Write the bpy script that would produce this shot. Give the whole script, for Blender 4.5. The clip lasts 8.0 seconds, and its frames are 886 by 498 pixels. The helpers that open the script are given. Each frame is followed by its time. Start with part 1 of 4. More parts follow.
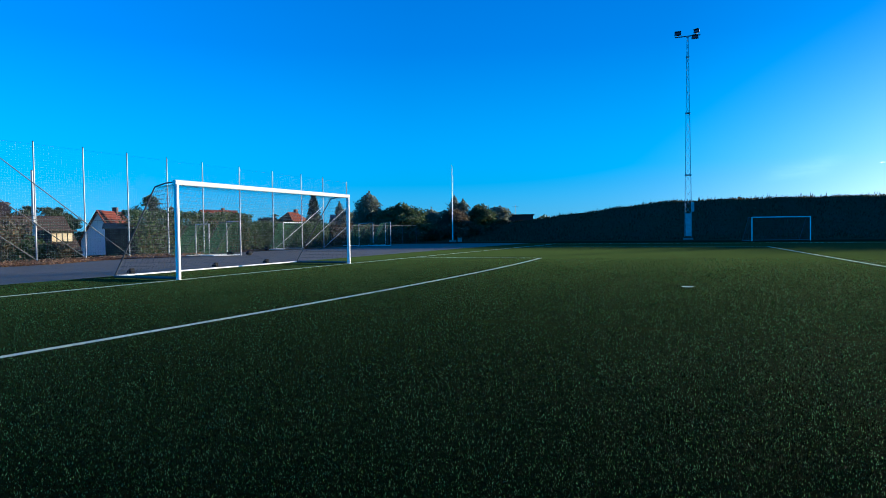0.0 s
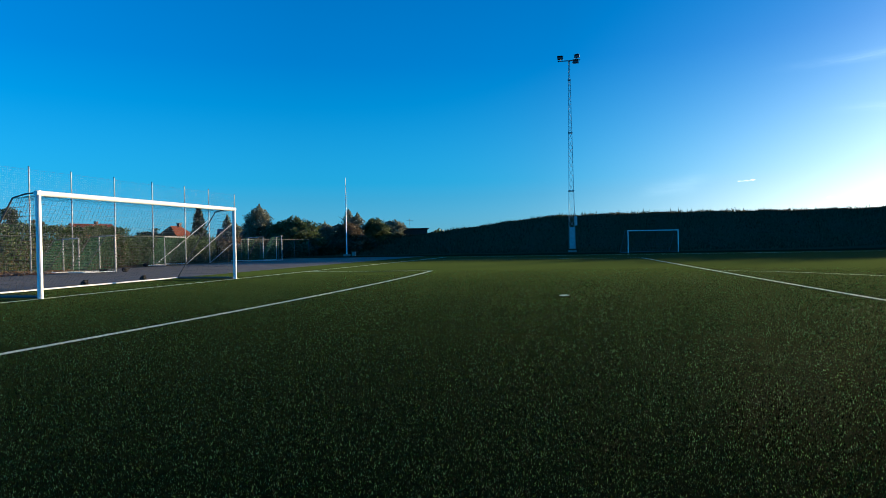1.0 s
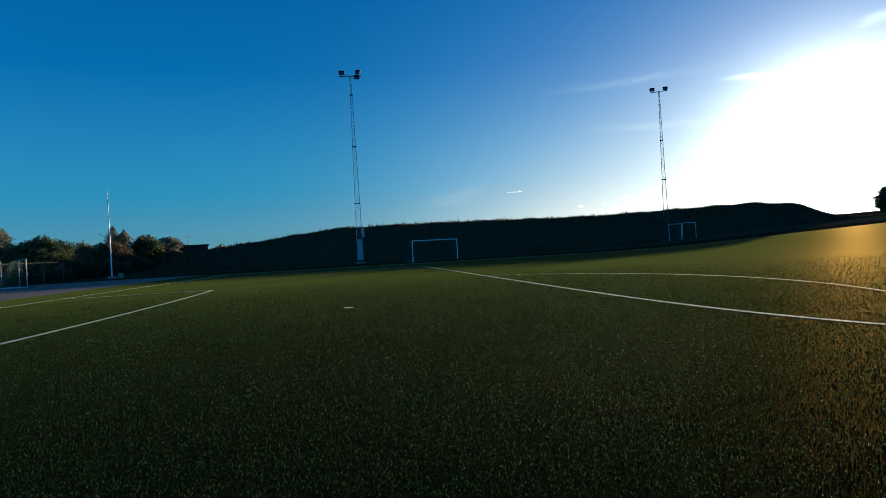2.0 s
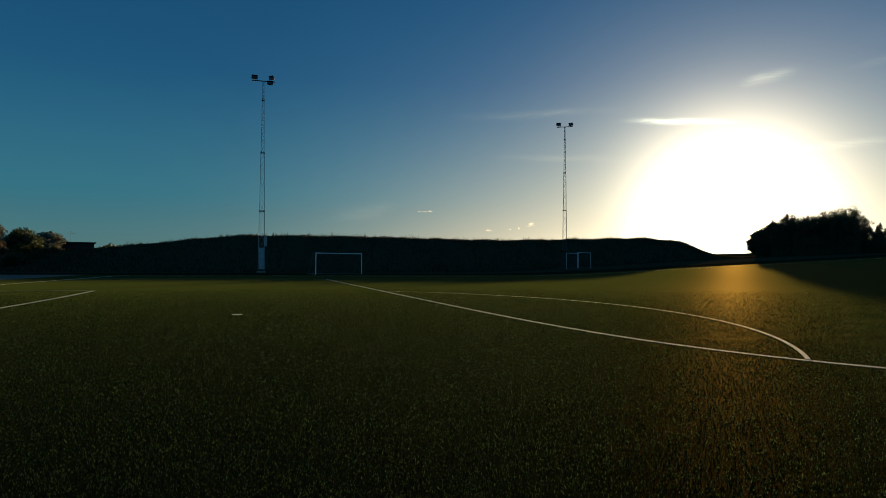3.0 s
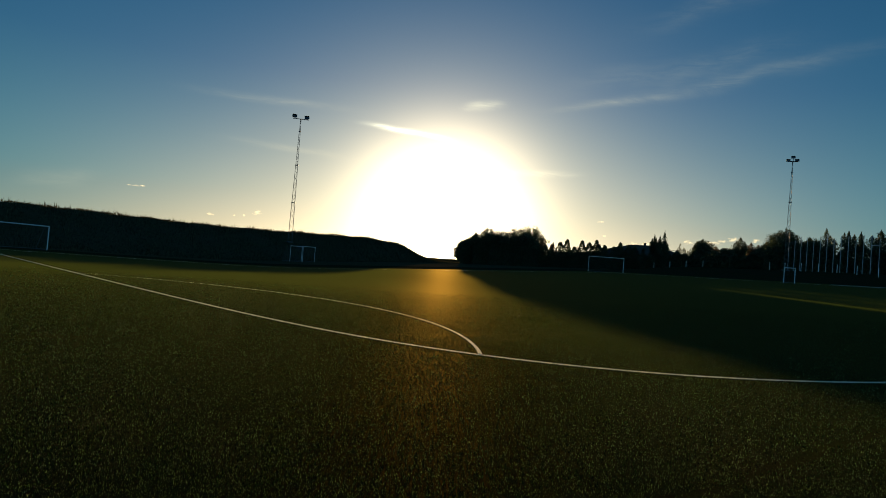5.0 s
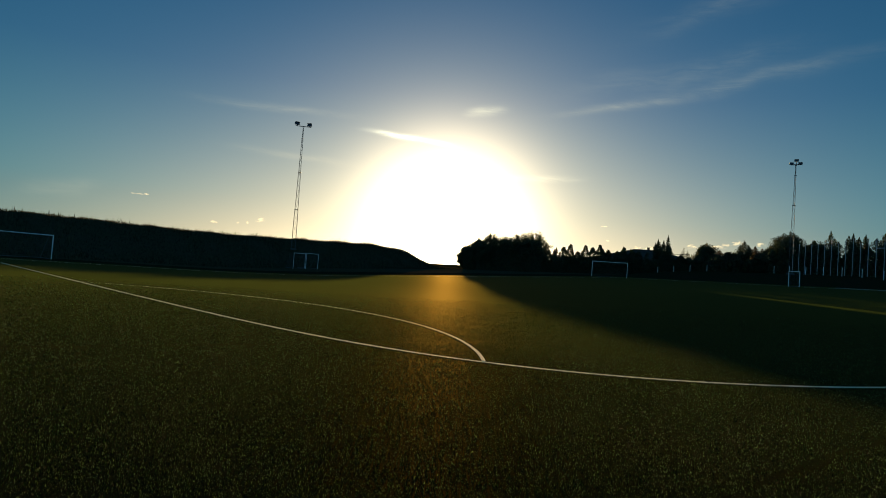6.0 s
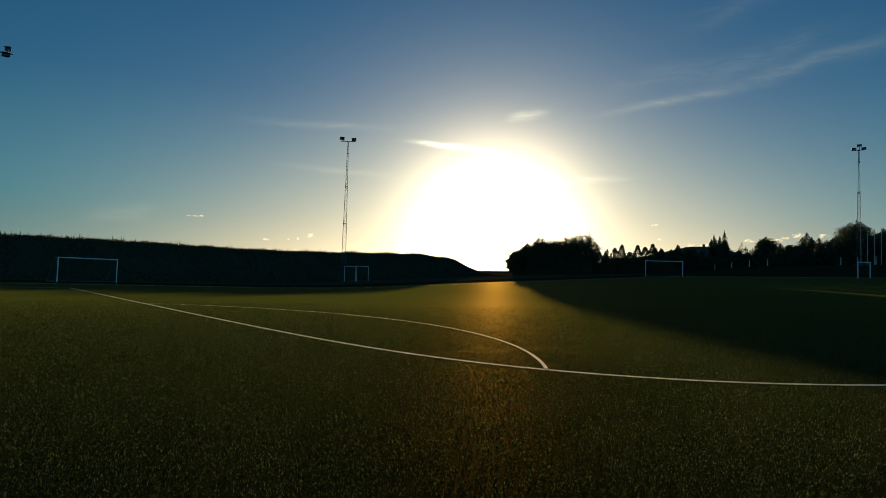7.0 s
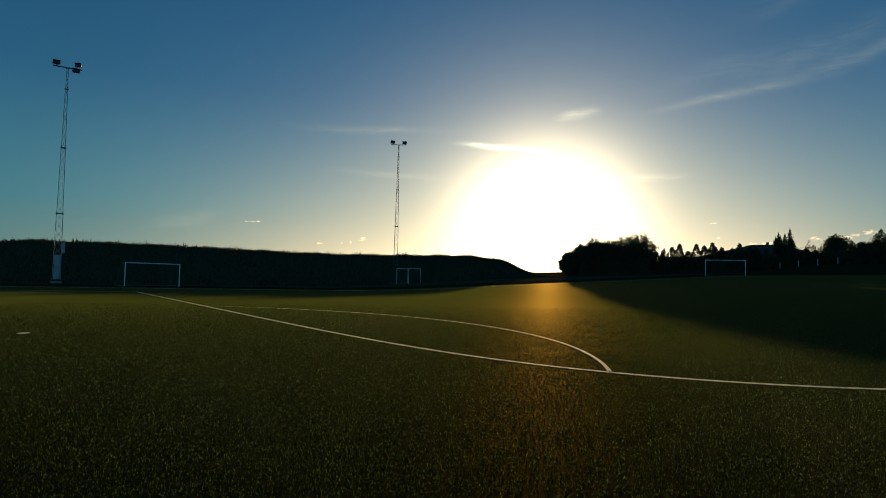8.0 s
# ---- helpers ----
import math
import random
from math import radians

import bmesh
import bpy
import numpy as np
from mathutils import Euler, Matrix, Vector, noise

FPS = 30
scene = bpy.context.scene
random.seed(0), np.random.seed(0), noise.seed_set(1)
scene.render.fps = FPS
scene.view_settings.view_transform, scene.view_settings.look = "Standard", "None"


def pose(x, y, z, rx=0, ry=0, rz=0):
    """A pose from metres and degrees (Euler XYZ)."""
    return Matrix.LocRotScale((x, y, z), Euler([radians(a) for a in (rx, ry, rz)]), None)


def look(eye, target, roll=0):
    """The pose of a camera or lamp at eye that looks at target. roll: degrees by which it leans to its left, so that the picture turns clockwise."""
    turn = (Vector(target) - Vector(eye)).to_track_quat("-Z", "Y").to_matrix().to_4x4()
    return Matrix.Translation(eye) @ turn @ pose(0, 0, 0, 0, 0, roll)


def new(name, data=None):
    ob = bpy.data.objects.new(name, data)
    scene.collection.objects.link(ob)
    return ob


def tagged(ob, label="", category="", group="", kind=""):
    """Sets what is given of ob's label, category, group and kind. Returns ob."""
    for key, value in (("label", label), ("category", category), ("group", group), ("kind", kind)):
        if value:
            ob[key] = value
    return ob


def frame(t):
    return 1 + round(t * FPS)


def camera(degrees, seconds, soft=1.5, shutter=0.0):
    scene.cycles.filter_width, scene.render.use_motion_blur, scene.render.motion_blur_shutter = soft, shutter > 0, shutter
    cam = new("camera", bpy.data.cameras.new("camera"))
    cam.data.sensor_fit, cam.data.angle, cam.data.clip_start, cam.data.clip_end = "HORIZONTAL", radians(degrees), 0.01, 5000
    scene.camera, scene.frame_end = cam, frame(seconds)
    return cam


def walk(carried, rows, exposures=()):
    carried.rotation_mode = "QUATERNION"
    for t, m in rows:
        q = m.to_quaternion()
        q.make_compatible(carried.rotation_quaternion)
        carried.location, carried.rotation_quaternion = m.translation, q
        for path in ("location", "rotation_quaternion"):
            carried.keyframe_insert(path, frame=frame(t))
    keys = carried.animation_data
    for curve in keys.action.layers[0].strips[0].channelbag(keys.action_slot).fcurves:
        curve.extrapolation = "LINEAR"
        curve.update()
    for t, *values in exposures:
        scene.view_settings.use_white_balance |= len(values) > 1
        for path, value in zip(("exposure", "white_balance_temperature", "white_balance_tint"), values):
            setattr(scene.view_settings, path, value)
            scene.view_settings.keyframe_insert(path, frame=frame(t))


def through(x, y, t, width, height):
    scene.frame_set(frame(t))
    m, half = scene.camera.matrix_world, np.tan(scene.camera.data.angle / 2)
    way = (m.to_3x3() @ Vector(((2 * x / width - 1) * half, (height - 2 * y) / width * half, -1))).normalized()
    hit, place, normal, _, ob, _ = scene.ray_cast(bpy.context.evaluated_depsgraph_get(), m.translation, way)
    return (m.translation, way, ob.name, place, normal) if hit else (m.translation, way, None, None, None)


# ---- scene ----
cam = camera(72.0, 8.0, soft=0.8)

# seconds, x, y, z, pitch above level, roll, heading
PATH = [(0.0, 11.496, -13.708, 1.115, -1.64, 0.86, 25.10),
        (0.5, 11.542, -13.762, 1.096, -1.80, 1.25, 20.01),
        (1.0, 11.709, -13.806, 1.089, -0.50, 1.16, 15.35),
        (1.5, 11.778, -13.895, 1.141, -0.39, 2.81, 4.10),
        (3.0, 12.112, -14.520, 1.098, 1.27, -0.32, -12.89),
        (3.5, 12.097, -14.545, 1.067, 1.88, -2.83, -19.08),
        (4.0, 12.067, -14.743, 1.117, 1.29, -3.64, -28.06),
        (4.5, 11.971, -14.870, 1.131, 1.46, -4.59, -34.66),
        (5.0, 11.989, -14.916, 1.161, 1.77, -4.70, -38.40),
        (6.5, 12.013, -14.867, 1.178, 2.68, -3.59, -37.00),
        (7.0, 12.009, -14.726, 1.177, 2.78, -1.82, -33.50),
        (7.5, 12.050, -14.624, 1.170, 1.94, -0.64, -30.54),
        (8.0, 12.082, -14.493, 1.138, 2.84, -1.36, -28.68)]
EXPOSURES = [(0.0, 1.35, 4850, 5), (0.5, 1.3, 5050, 5), (1.0, 1.25, 5900, 6), (1.5, 1.15, 5650, 8), (2.8, 0.08, 8700, 11), (3.5, 0.0, 9900, 12), (4.5, 0.28, 10900, 12), (8.0, 0.25, 10900, 12)]
walk(cam, [(t, pose(x, y, z, 90 + p, r, h)) for t, x, y, z, p, r, h in PATH], EXPOSURES)

# ---- world, sun ----
SUN_HEADING, SUN_HEIGHT = radians(38.2), radians(4.0)
SUN_DIR = Vector((math.sin(SUN_HEADING) * math.cos(SUN_HEIGHT), math.cos(SUN_HEADING) * math.cos(SUN_HEIGHT), math.sin(SUN_HEIGHT)))


class Nodes:
    """Short hand for building node trees."""

    def __init__(self, tree):
        self.tree = tree
        tree.nodes.clear()

    def add(self, kind, **inputs):
        node = self.tree.nodes.new(kind)
        for key, value in inputs.items():
            self.put(node, key, value)
        return node

    def put(self, node, key, value):
        socket = node.inputs[int(key[1:])] if key[0] == "i" and key[1:].isdigit() else node.inputs[key.replace("_", " ")]
        if isinstance(value, bpy.types.NodeSocket):
            self.tree.links.new(value, socket)
        else:
            socket.default_value = value

    def math(self, op, a, b=0.0, c=0.0, clamp=False):
        node = self.add("ShaderNodeMath", i0=a, i1=b, i2=c)
        node.operation, node.use_clamp = op, clamp
        return node.outputs[0]

    def vec(self, op, a, b):
        node = self.add("ShaderNodeVectorMath", i0=a, i1=b)
        node.operation = op
        return node

    def mix(self, fac, a, b, blend="MIX"):
        node = self.tree.nodes.new("ShaderNodeMix")
        node.data_type, node.blend_type = "RGBA", blend
        for i, value in ((0, fac), (6, a), (7, b)):
            if isinstance(value, bpy.types.NodeSocket):
                self.tree.links.new(value, node.inputs[i])
            else:
                node.inputs[i].default_value = value
        return node.outputs[2]

    def ramp(self, fac, stops):
        node = self.add("ShaderNodeValToRGB", Fac=fac)
        els = node.color_ramp.elements
        while len(els) < len(stops):
            els.new(0.5)
        for el, (at, col) in zip(els, stops):
            el.position, el.color = at, (*col, 1) if len(col) == 3 else col
        return node.outputs[0]

    def noise(self, vector, scale, detail=3.0, rough=0.55, distort=0.0):
        node = self.add("ShaderNodeTexNoise", Vector=vector, Scale=scale, Detail=detail, Roughness=rough, Distortion=distort)
        return node.outputs["Fac"]


def grey(v):
    return (v, v, v)


def build_world():
    world = bpy.data.worlds.new("sky")
    scene.world = world
    world.use_nodes = True
    n = Nodes(world.node_tree)
    sky = n.add("ShaderNodeTexSky")
    sky.sky_type, sky.sun_disc = "NISHITA", False
    sky.sun_elevation, sky.sun_rotation = SUN_HEIGHT, SUN_HEADING
    sky.air_density, sky.dust_density, sky.ozone_density = 1.0, 0.3, 4.0
    coord = n.add("ShaderNodeTexCoord").outputs["Generated"]
    ray = n.vec("NORMALIZE", coord, (0, 0, 0)).outputs[0]
    pale = n.add("ShaderNodeHueSaturation", Hue=0.5, Saturation=SKY_SATURATION, Value=SKY_VALUE, Fac=1.0, Color=n.add("ShaderNodeGamma", Color=sky.outputs[0], Gamma=SKY_EVEN).outputs[0]).outputs[0]
    xyz = n.add("ShaderNodeSeparateXYZ", Vector=ray)
    deep = n.mix(1.0, pale, n.ramp(xyz.outputs[2], SKY_TINT), "MULTIPLY")
    facing = n.vec("DOT_PRODUCT", ray, tuple(SUN_DIR)).outputs["Value"]
    # the sky is deepest some 45 degrees from the sun and pales again on the far side
    deep = n.mix(1.0, deep, n.ramp(n.math("MULTIPLY_ADD", facing, 0.5, 0.5), SKY_AROUND), "MULTIPLY")
    near_sun = n.math("MAXIMUM", facing, 0.0)
    heading = n.math("ARCTAN2", xyz.outputs[0], xyz.outputs[1])
    height = n.math("ARCSINE", xyz.outputs[2])
    flat = n.add("ShaderNodeCombineXYZ", X=heading, Y=height, Z=0.0).outputs[0]
    cloudy = deep
    # thin cirrus streaks: heading and height of the middle, half length, half width, slope (degrees), strength
    for k, (at, up, half, thin, slope, strength, bright) in enumerate(CIRRUS):
        along = n.math("SUBTRACT", heading, radians(at))
        wave = n.noise(n.add("ShaderNodeMapping", Vector=flat, Scale=(9.0, 9.0, 1.0), Location=(k * 3.1, k * 1.7, 0)).outputs[0], 1.0, 2.0)
        centre = n.math("ADD", n.math("MULTIPLY", along, math.tan(radians(slope))), n.math("ADD", radians(up - thin * 1.2), n.math("MULTIPLY", wave, radians(thin * 2.4))))
        off = n.math("DIVIDE", n.math("SUBTRACT", height, centre), radians(thin))
        body = n.math("POWER", 2.718, n.math("MULTIPLY", n.math("MULTIPLY", off, off), -1.0))
        ends = n.math("DIVIDE", along, radians(half))
        body = n.math("MULTIPLY", body, n.math("POWER", 2.718, n.math("MULTIPLY", n.math("POWER", n.math("ABSOLUTE", ends), 3.0), -1.0)))
        grain = n.noise(n.add("ShaderNodeMapping", Vector=flat, Scale=(14.0, 75.0, 1.0), Rotation=(0, 0, radians(slope)), Location=(k, k, 0)).outputs[0], 1.0, 6.0, 0.65, 0.5)
        body = n.math("MULTIPLY", n.math("MULTIPLY", body, n.ramp(grain, [(0.3, grey(0.1)), (0.7, grey(1))])), strength, clamp=True)
        cloudy = n.mix(body, cloudy, (*(c * bright for c in CIRRUS_COLOUR), 1))
    # small low clouds over the horizon
    ragged = n.noise(n.add("ShaderNodeMapping", Vector=flat, Scale=(170.0, 330.0, 1.0)).outputs[0], 1.0, 4.0, 0.6)
    for at, up, half, thick in PUFFS:
        u = n.math("DIVIDE", n.math("SUBTRACT", heading, radians(at)), radians(half))
        v = n.math("DIVIDE", n.math("SUBTRACT", height, radians(up)), radians(thick))
        away = n.math("SQRT", n.math("ADD", n.math("MULTIPLY", u, u), n.math("MULTIPLY", v, v)))
        body = n.ramp(n.math("SUBTRACT", n.math("MULTIPLY_ADD", ragged, 4.2, -1.2), away), [(0.0, grey(0)), (0.9, grey(1))])
        cloudy = n.mix(n.math("MULTIPLY", body, 0.6), cloudy, (*PUFF_COLOUR, 1))
    # the bright aureole of the low sun
    glow = None
    for power, strength, colour in AUREOLE:
        term = n.math("MULTIPLY", n.math("POWER", near_sun, power), strength)
        layer = n.mix(1.0, (*colour, 1), n.add("ShaderNodeCombineXYZ", X=term, Y=term, Z=term).outputs[0], "MULTIPLY")
        glow = layer if glow is None else n.mix(1.0, glow, layer, "ADD")
    # warm haze low round the sun
    low_haze = n.math("MULTIPLY", n.math("POWER", near_sun, HAZE[0]), n.math("POWER", 2.718, n.math("MULTIPLY", n.math("ABSOLUTE", height), -HAZE[1])))
    low_haze = n.math("MULTIPLY", low_haze, HAZE[2])
    haze = n.mix(1.0, (*HAZE[3], 1), n.add("ShaderNodeCombineXYZ", X=low_haze, Y=low_haze, Z=low_haze).outputs[0], "MULTIPLY")
    total = n.mix(1.0, n.mix(1.0, cloudy, glow, "ADD"), haze, "ADD")
    back = n.add("ShaderNodeBackground", Color=total, Strength=SKY_STRENGTH)
    n.add("ShaderNodeOutputWorld", Surface=back.outputs[0])


SKY_STRENGTH, SKY_SATURATION, SKY_VALUE, SKY_EVEN = 0.09, 0.35, 1.8, 0.5
SKY_TINT = [(0.0, (0.36, 0.98, 1.40)), (0.10, (0.09, 0.82, 1.38)), (0.28, (0.010, 0.50, 1.22)), (0.6, (0.004, 0.32, 1.02))]
SKY_AROUND = [(0.30, grey(1.5)), (0.45, grey(1.32)), (0.70, grey(0.95)), (0.86, grey(0.84)), (0.97, grey(0.95))]
CIRRUS_COLOUR = (5.4, 7.2, 7.6)
PUFF_COLOUR = (9.5, 10.0, 8.6)
CIRRUS = [(34.3, 12.3, 3.4, 0.20, -5.0, 1.0, 2.6), (53.0, 15.9, 5.0, 0.30, 6.0, 0.20, 1.0), (63.0, 17.6, 9.0, 0.6, 9.0, 0.11, 1.0), (58.0, 18.6, 8.0, 1.0, 8.0, 0.08, 1.0), (41.0, 15.2, 1.6, 0.35, 8.0, 0.45, 1.6),
          (24.0, 9.6, 5.0, 0.30, -2.0, 0.14, 1.0), (22.0, 13.6, 6.0, 0.30, 1.0, 0.14, 1.0), (5.6, 4.6, 2.4, 0.7, 12.0, 0.10, 1.0), (70.0, 26.0, 12.0, 1.0, 14.0, 0.12, 1.0), (46.0, 9.4, 3.5, 0.25, 2.0, 0.3, 1.6)]
# small fair-weather clouds low over the horizon: heading, height, half length, half thickness
PUFFS = [(11.0, 4.77, 0.56, 0.08), (11.6, 4.8, 0.3, 0.07), (17.2, 3.04, 0.28, 0.12), (20.0, 3.24, 0.19, 0.11), (21.1, 3.6, 0.4, 0.22), (52.6, 5.35, 0.31, 0.09), (52.9, 4.08, 0.22, 0.1), (55.5, 3.54, 0.37, 0.15), (56.7, 3.62, 0.56, 0.19), (60.1, 3.94, 0.43, 0.17), (62.0, 4.0, 0.62, 0.17), (63.7, 4.39, 0.5, 0.22), (65.4, 4.39, 0.37, 0.17), (62.8, 4.2, 0.4, 0.12), (57.6, 3.7, 0.35, 0.12), (19.2, 3.15, 0.15, 0.08)]
AUREOLE = [(3000, 140.0, (1.0, 0.97, 0.9)), (170, 34.0, (1.0, 0.95, 0.84)), (40, 4.2, (0.84, 0.86, 0.74))]
HAZE = (10.0, 9.0, 13.0, (1.0, 0.66, 0.34))
build_world()

sun = new("sun", bpy.data.lights.new("sun", "SUN"))
sun.data.energy, sun.data.angle, sun.data.color = 5.0, radians(0.6), (1.0, 0.73, 0.44)
sun.matrix_world = look(SUN_DIR * 300, (0, 0, 0))


# ---- materials ----
def material(name, build, **kw):
    mat = bpy.data.materials.new(name)
    mat.use_nodes = True
    n = Nodes(mat.node_tree)
    out = n.add("ShaderNodeOutputMaterial")
    n.tree.links.new(build(n, **kw), out.inputs["Surface"])
    return mat


def surface(n, colour, rough, metal=0.0, bump=None, depth=0.01, spec=0.5):
    p = n.add("ShaderNodeBsdfPrincipled", Base_Color=colour, Roughness=rough, Metallic=metal)
    p.inputs["Specular IOR Level"].default_value = spec
    if bump is not None:
        b = n.add("ShaderNodeBump", Height=bump, Distance=depth, Strength=1.0)
        n.put(p, "Normal", b.outputs[0])
    return p.outputs[0]


def place(n, kind="Object"):
    return n.add("ShaderNodeTexCoord").outputs[kind]


def painted(n, base, rough=0.45, dirt=0.25, scale=3.0, metal=0.0):
    at = place(n)
    grain, stain = n.noise(at, scale * 14, 4.0), n.noise(at, scale, 5.0, 0.65)
    dark = tuple(c * (1 - dirt) for c in base)
    col = n.mix(n.ramp(stain, [(0.38, grey(0)), (0.68, grey(1))]), (*base, 1), (*dark, 1))
    col = n.mix(n.math("MULTIPLY", n.ramp(grain, [(0.5, grey(0)), (0.8, grey(1))]), 0.25), col, (*tuple(c * 0.6 for c in base), 1))
    r = n.math("ADD", n.math("MULTIPLY", stain, 0.25), rough - 0.12)
    return surface(n, col, r, metal, grain, 0.002)


def turf_look(n):
    """Seen from afar, leaning glossy fibres over dark rubber, blackened further for the shade between them: a rough,
    lumpy sheet that catches low light.
    """
    at = place(n)
    fibre = n.add("ShaderNodeTexVoronoi", Vector=at, Scale=42.0).outputs["Color"]
    spark = n.add("ShaderNodeSeparateColor", Color=fibre).outputs[0]
    fine, patch, wide = n.noise(at, 60.0, 3.0, 0.7), n.noise(at, 1.7, 4.0, 0.6), n.noise(at, 0.11, 3.0)
    # near-black colours carry the shade between fibres; rubber itself is paler
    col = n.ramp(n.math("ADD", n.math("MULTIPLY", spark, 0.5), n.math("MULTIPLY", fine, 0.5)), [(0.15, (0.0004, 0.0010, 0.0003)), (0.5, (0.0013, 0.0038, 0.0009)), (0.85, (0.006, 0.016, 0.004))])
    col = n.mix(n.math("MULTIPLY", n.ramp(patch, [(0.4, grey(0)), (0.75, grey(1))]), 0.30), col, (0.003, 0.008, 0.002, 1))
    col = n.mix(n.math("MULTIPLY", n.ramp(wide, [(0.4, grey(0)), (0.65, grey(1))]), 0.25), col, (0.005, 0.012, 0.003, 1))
    lumps = n.math("ADD", spark, n.math("MULTIPLY", fine, 0.8))
    body = surface(n, col, 1.0, 0.0, lumps, 0.02, 0.0)
    # the orange of this gloss stands for the sun's warm glare over the turf
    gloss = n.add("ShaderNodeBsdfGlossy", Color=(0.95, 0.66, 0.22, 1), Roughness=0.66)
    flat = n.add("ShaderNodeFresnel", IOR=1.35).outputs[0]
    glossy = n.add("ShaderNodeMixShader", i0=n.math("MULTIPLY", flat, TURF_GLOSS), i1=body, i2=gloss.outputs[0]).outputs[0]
    # standing fibres catch the light at a flat angle, unevenly; dark infill shows at the joints of the rolls
    tread = n.noise(n.add("ShaderNodeMapping", Vector=at, Scale=(0.5, 1.6, 1.0)).outputs[0], 1.0, 6.0, 0.72)
    uneven = n.mix(n.ramp(tread, [(0.32, grey(0)), (0.68, grey(1))]), tuple(c * 0.62 for c in TURF_SHEEN), tuple(c * 1.3 for c in TURF_SHEEN))
    across = n.math("ADD", n.add("ShaderNodeSeparateXYZ", Vector=at).outputs[1], n.math("MULTIPLY_ADD", n.noise(at, 0.8, 3.0), 0.16, -SEAM - 0.08))
    joint = n.ramp(n.math("PINGPONG", across, 3.225), [(0.02, grey(1)), (0.07, grey(0))])
    uneven = n.mix(n.math("MULTIPLY", joint, 0.7), uneven, (0.0008, 0.0016, 0.0006, 1))
    sheen = n.add("ShaderNodeBsdfSheen", Color=uneven, Roughness=0.22)
    return n.add("ShaderNodeAddShader", i0=glossy, i1=sheen.outputs[0]).outputs[0]


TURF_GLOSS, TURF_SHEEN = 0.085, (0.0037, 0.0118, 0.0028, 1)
SEAM = -6.65


def line_look(n):
    at = place(n)
    fine, patch = n.noise(at, 55.0, 3.0, 0.7), n.noise(at, 2.2, 4.0)
    col = n.ramp(fine, [(0.30, (0.38, 0.38, 0.24)), (0.52, (0.70, 0.69, 0.46)), (0.75, (0.84, 0.83, 0.60))])
    col = n.mix(n.math("MULTIPLY", n.ramp(patch, [(0.45, grey(0)), (0.8, grey(1))]), 0.4), col, (0.30, 0.33, 0.24, 1))
    return surface(n, col, 0.9, 0.0, fine, 0.015, 0.1)


def blade_look(n, low, high, rough=0.42, spec=0.4, glint=0.03, through=0.3, warm=(1.0, 1.0, 1.0), tint=(1.0, 1.0, 1.0)):
    pick = n.add("ShaderNodeNewGeometry").outputs["Random Per Island"]
    # glint paints a highlight into the palest blades' colour; warm reddens backlit ones
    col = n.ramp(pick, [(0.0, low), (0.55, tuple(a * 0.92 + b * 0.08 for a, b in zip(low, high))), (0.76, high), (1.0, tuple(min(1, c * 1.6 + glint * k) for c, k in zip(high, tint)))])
    p = n.add("ShaderNodeBsdfPrincipled", Base_Color=col, Roughness=rough)
    p.inputs["Specular IOR Level"].default_value = spec
    t = n.add("ShaderNodeBsdfTranslucent", Color=n.mix(1.0, col, (*warm, 1), "MULTIPLY"))
    return n.add("ShaderNodeMixShader", i0=through, i1=p.outputs[0], i2=t.outputs[0]).outputs[0]


def leaf_look(n, low, mid, high):
    pick = n.add("ShaderNodeNewGeometry").outputs["Random Per Island"]
    clump = n.noise(place(n), 0.9, 3.0)
    col = n.ramp(n.math("ADD", n.math("MULTIPLY", pick, 0.6), n.math("MULTIPLY", clump, 0.4)), [(0.15, low), (0.5, mid), (0.85, high)])
    p = n.add("ShaderNodeBsdfPrincipled", Base_Color=col, Roughness=0.6)
    t = n.add("ShaderNodeBsdfTranslucent", Color=col)
    return n.add("ShaderNodeMixShader", i0=0.35, i1=p.outputs[0], i2=t.outputs[0]).outputs[0]


def bark_look(n, base):
    at = n.add("ShaderNodeMapping", Vector=place(n), Scale=(6.0, 6.0, 1.2)).outputs[0]
    rib = n.noise(at, 3.0, 6.0, 0.7)
    col = n.ramp(rib, [(0.3, tuple(c * 0.45 for c in base)), (0.7, base)])
    return surface(n, col, 0.9, 0.0, rib, 0.03)


def soil_look(n, a, b, c, fine=9.0, wide=0.25):
    at = place(n)
    f, w = n.noise(at, fine, 6.0, 0.7), n.noise(at, wide, 4.0, 0.6)
    col = n.mix(n.ramp(w, [(0.38, grey(0)), (0.62, grey(1))]), n.ramp(f, [(0.3, a), (0.7, b)]), n.ramp(f, [(0.3, tuple(x * 0.6 for x in c)), (0.7, c)]))
    return surface(n, col, 1.0, 0.0, f, 0.05, 0.0)


def asphalt_look(n):
    at = place(n)
    grit, stain, patch = n.noise(at, 70.0, 3.0, 0.8), n.noise(at, 0.7, 5.0, 0.65), n.noise(at, 0.13, 2.0)
    col = n.ramp(grit, [(0.3, (0.055, 0.045, 0.030)), (0.7, (0.15, 0.122, 0.080))])
    col = n.mix(n.math("MULTIPLY", n.ramp(stain, [(0.45, grey(0)), (0.75, grey(1))]), 0.5), col, (0.042, 0.036, 0.026, 1))
    col = n.mix(n.math("MULTIPLY", n.ramp(patch, [(0.45, grey(0)), (0.55, grey(1))]), 0.25), col, (0.13, 0.11, 0.085, 1))
    return surface(n, col, 0.85, 0.0, grit, 0.006)


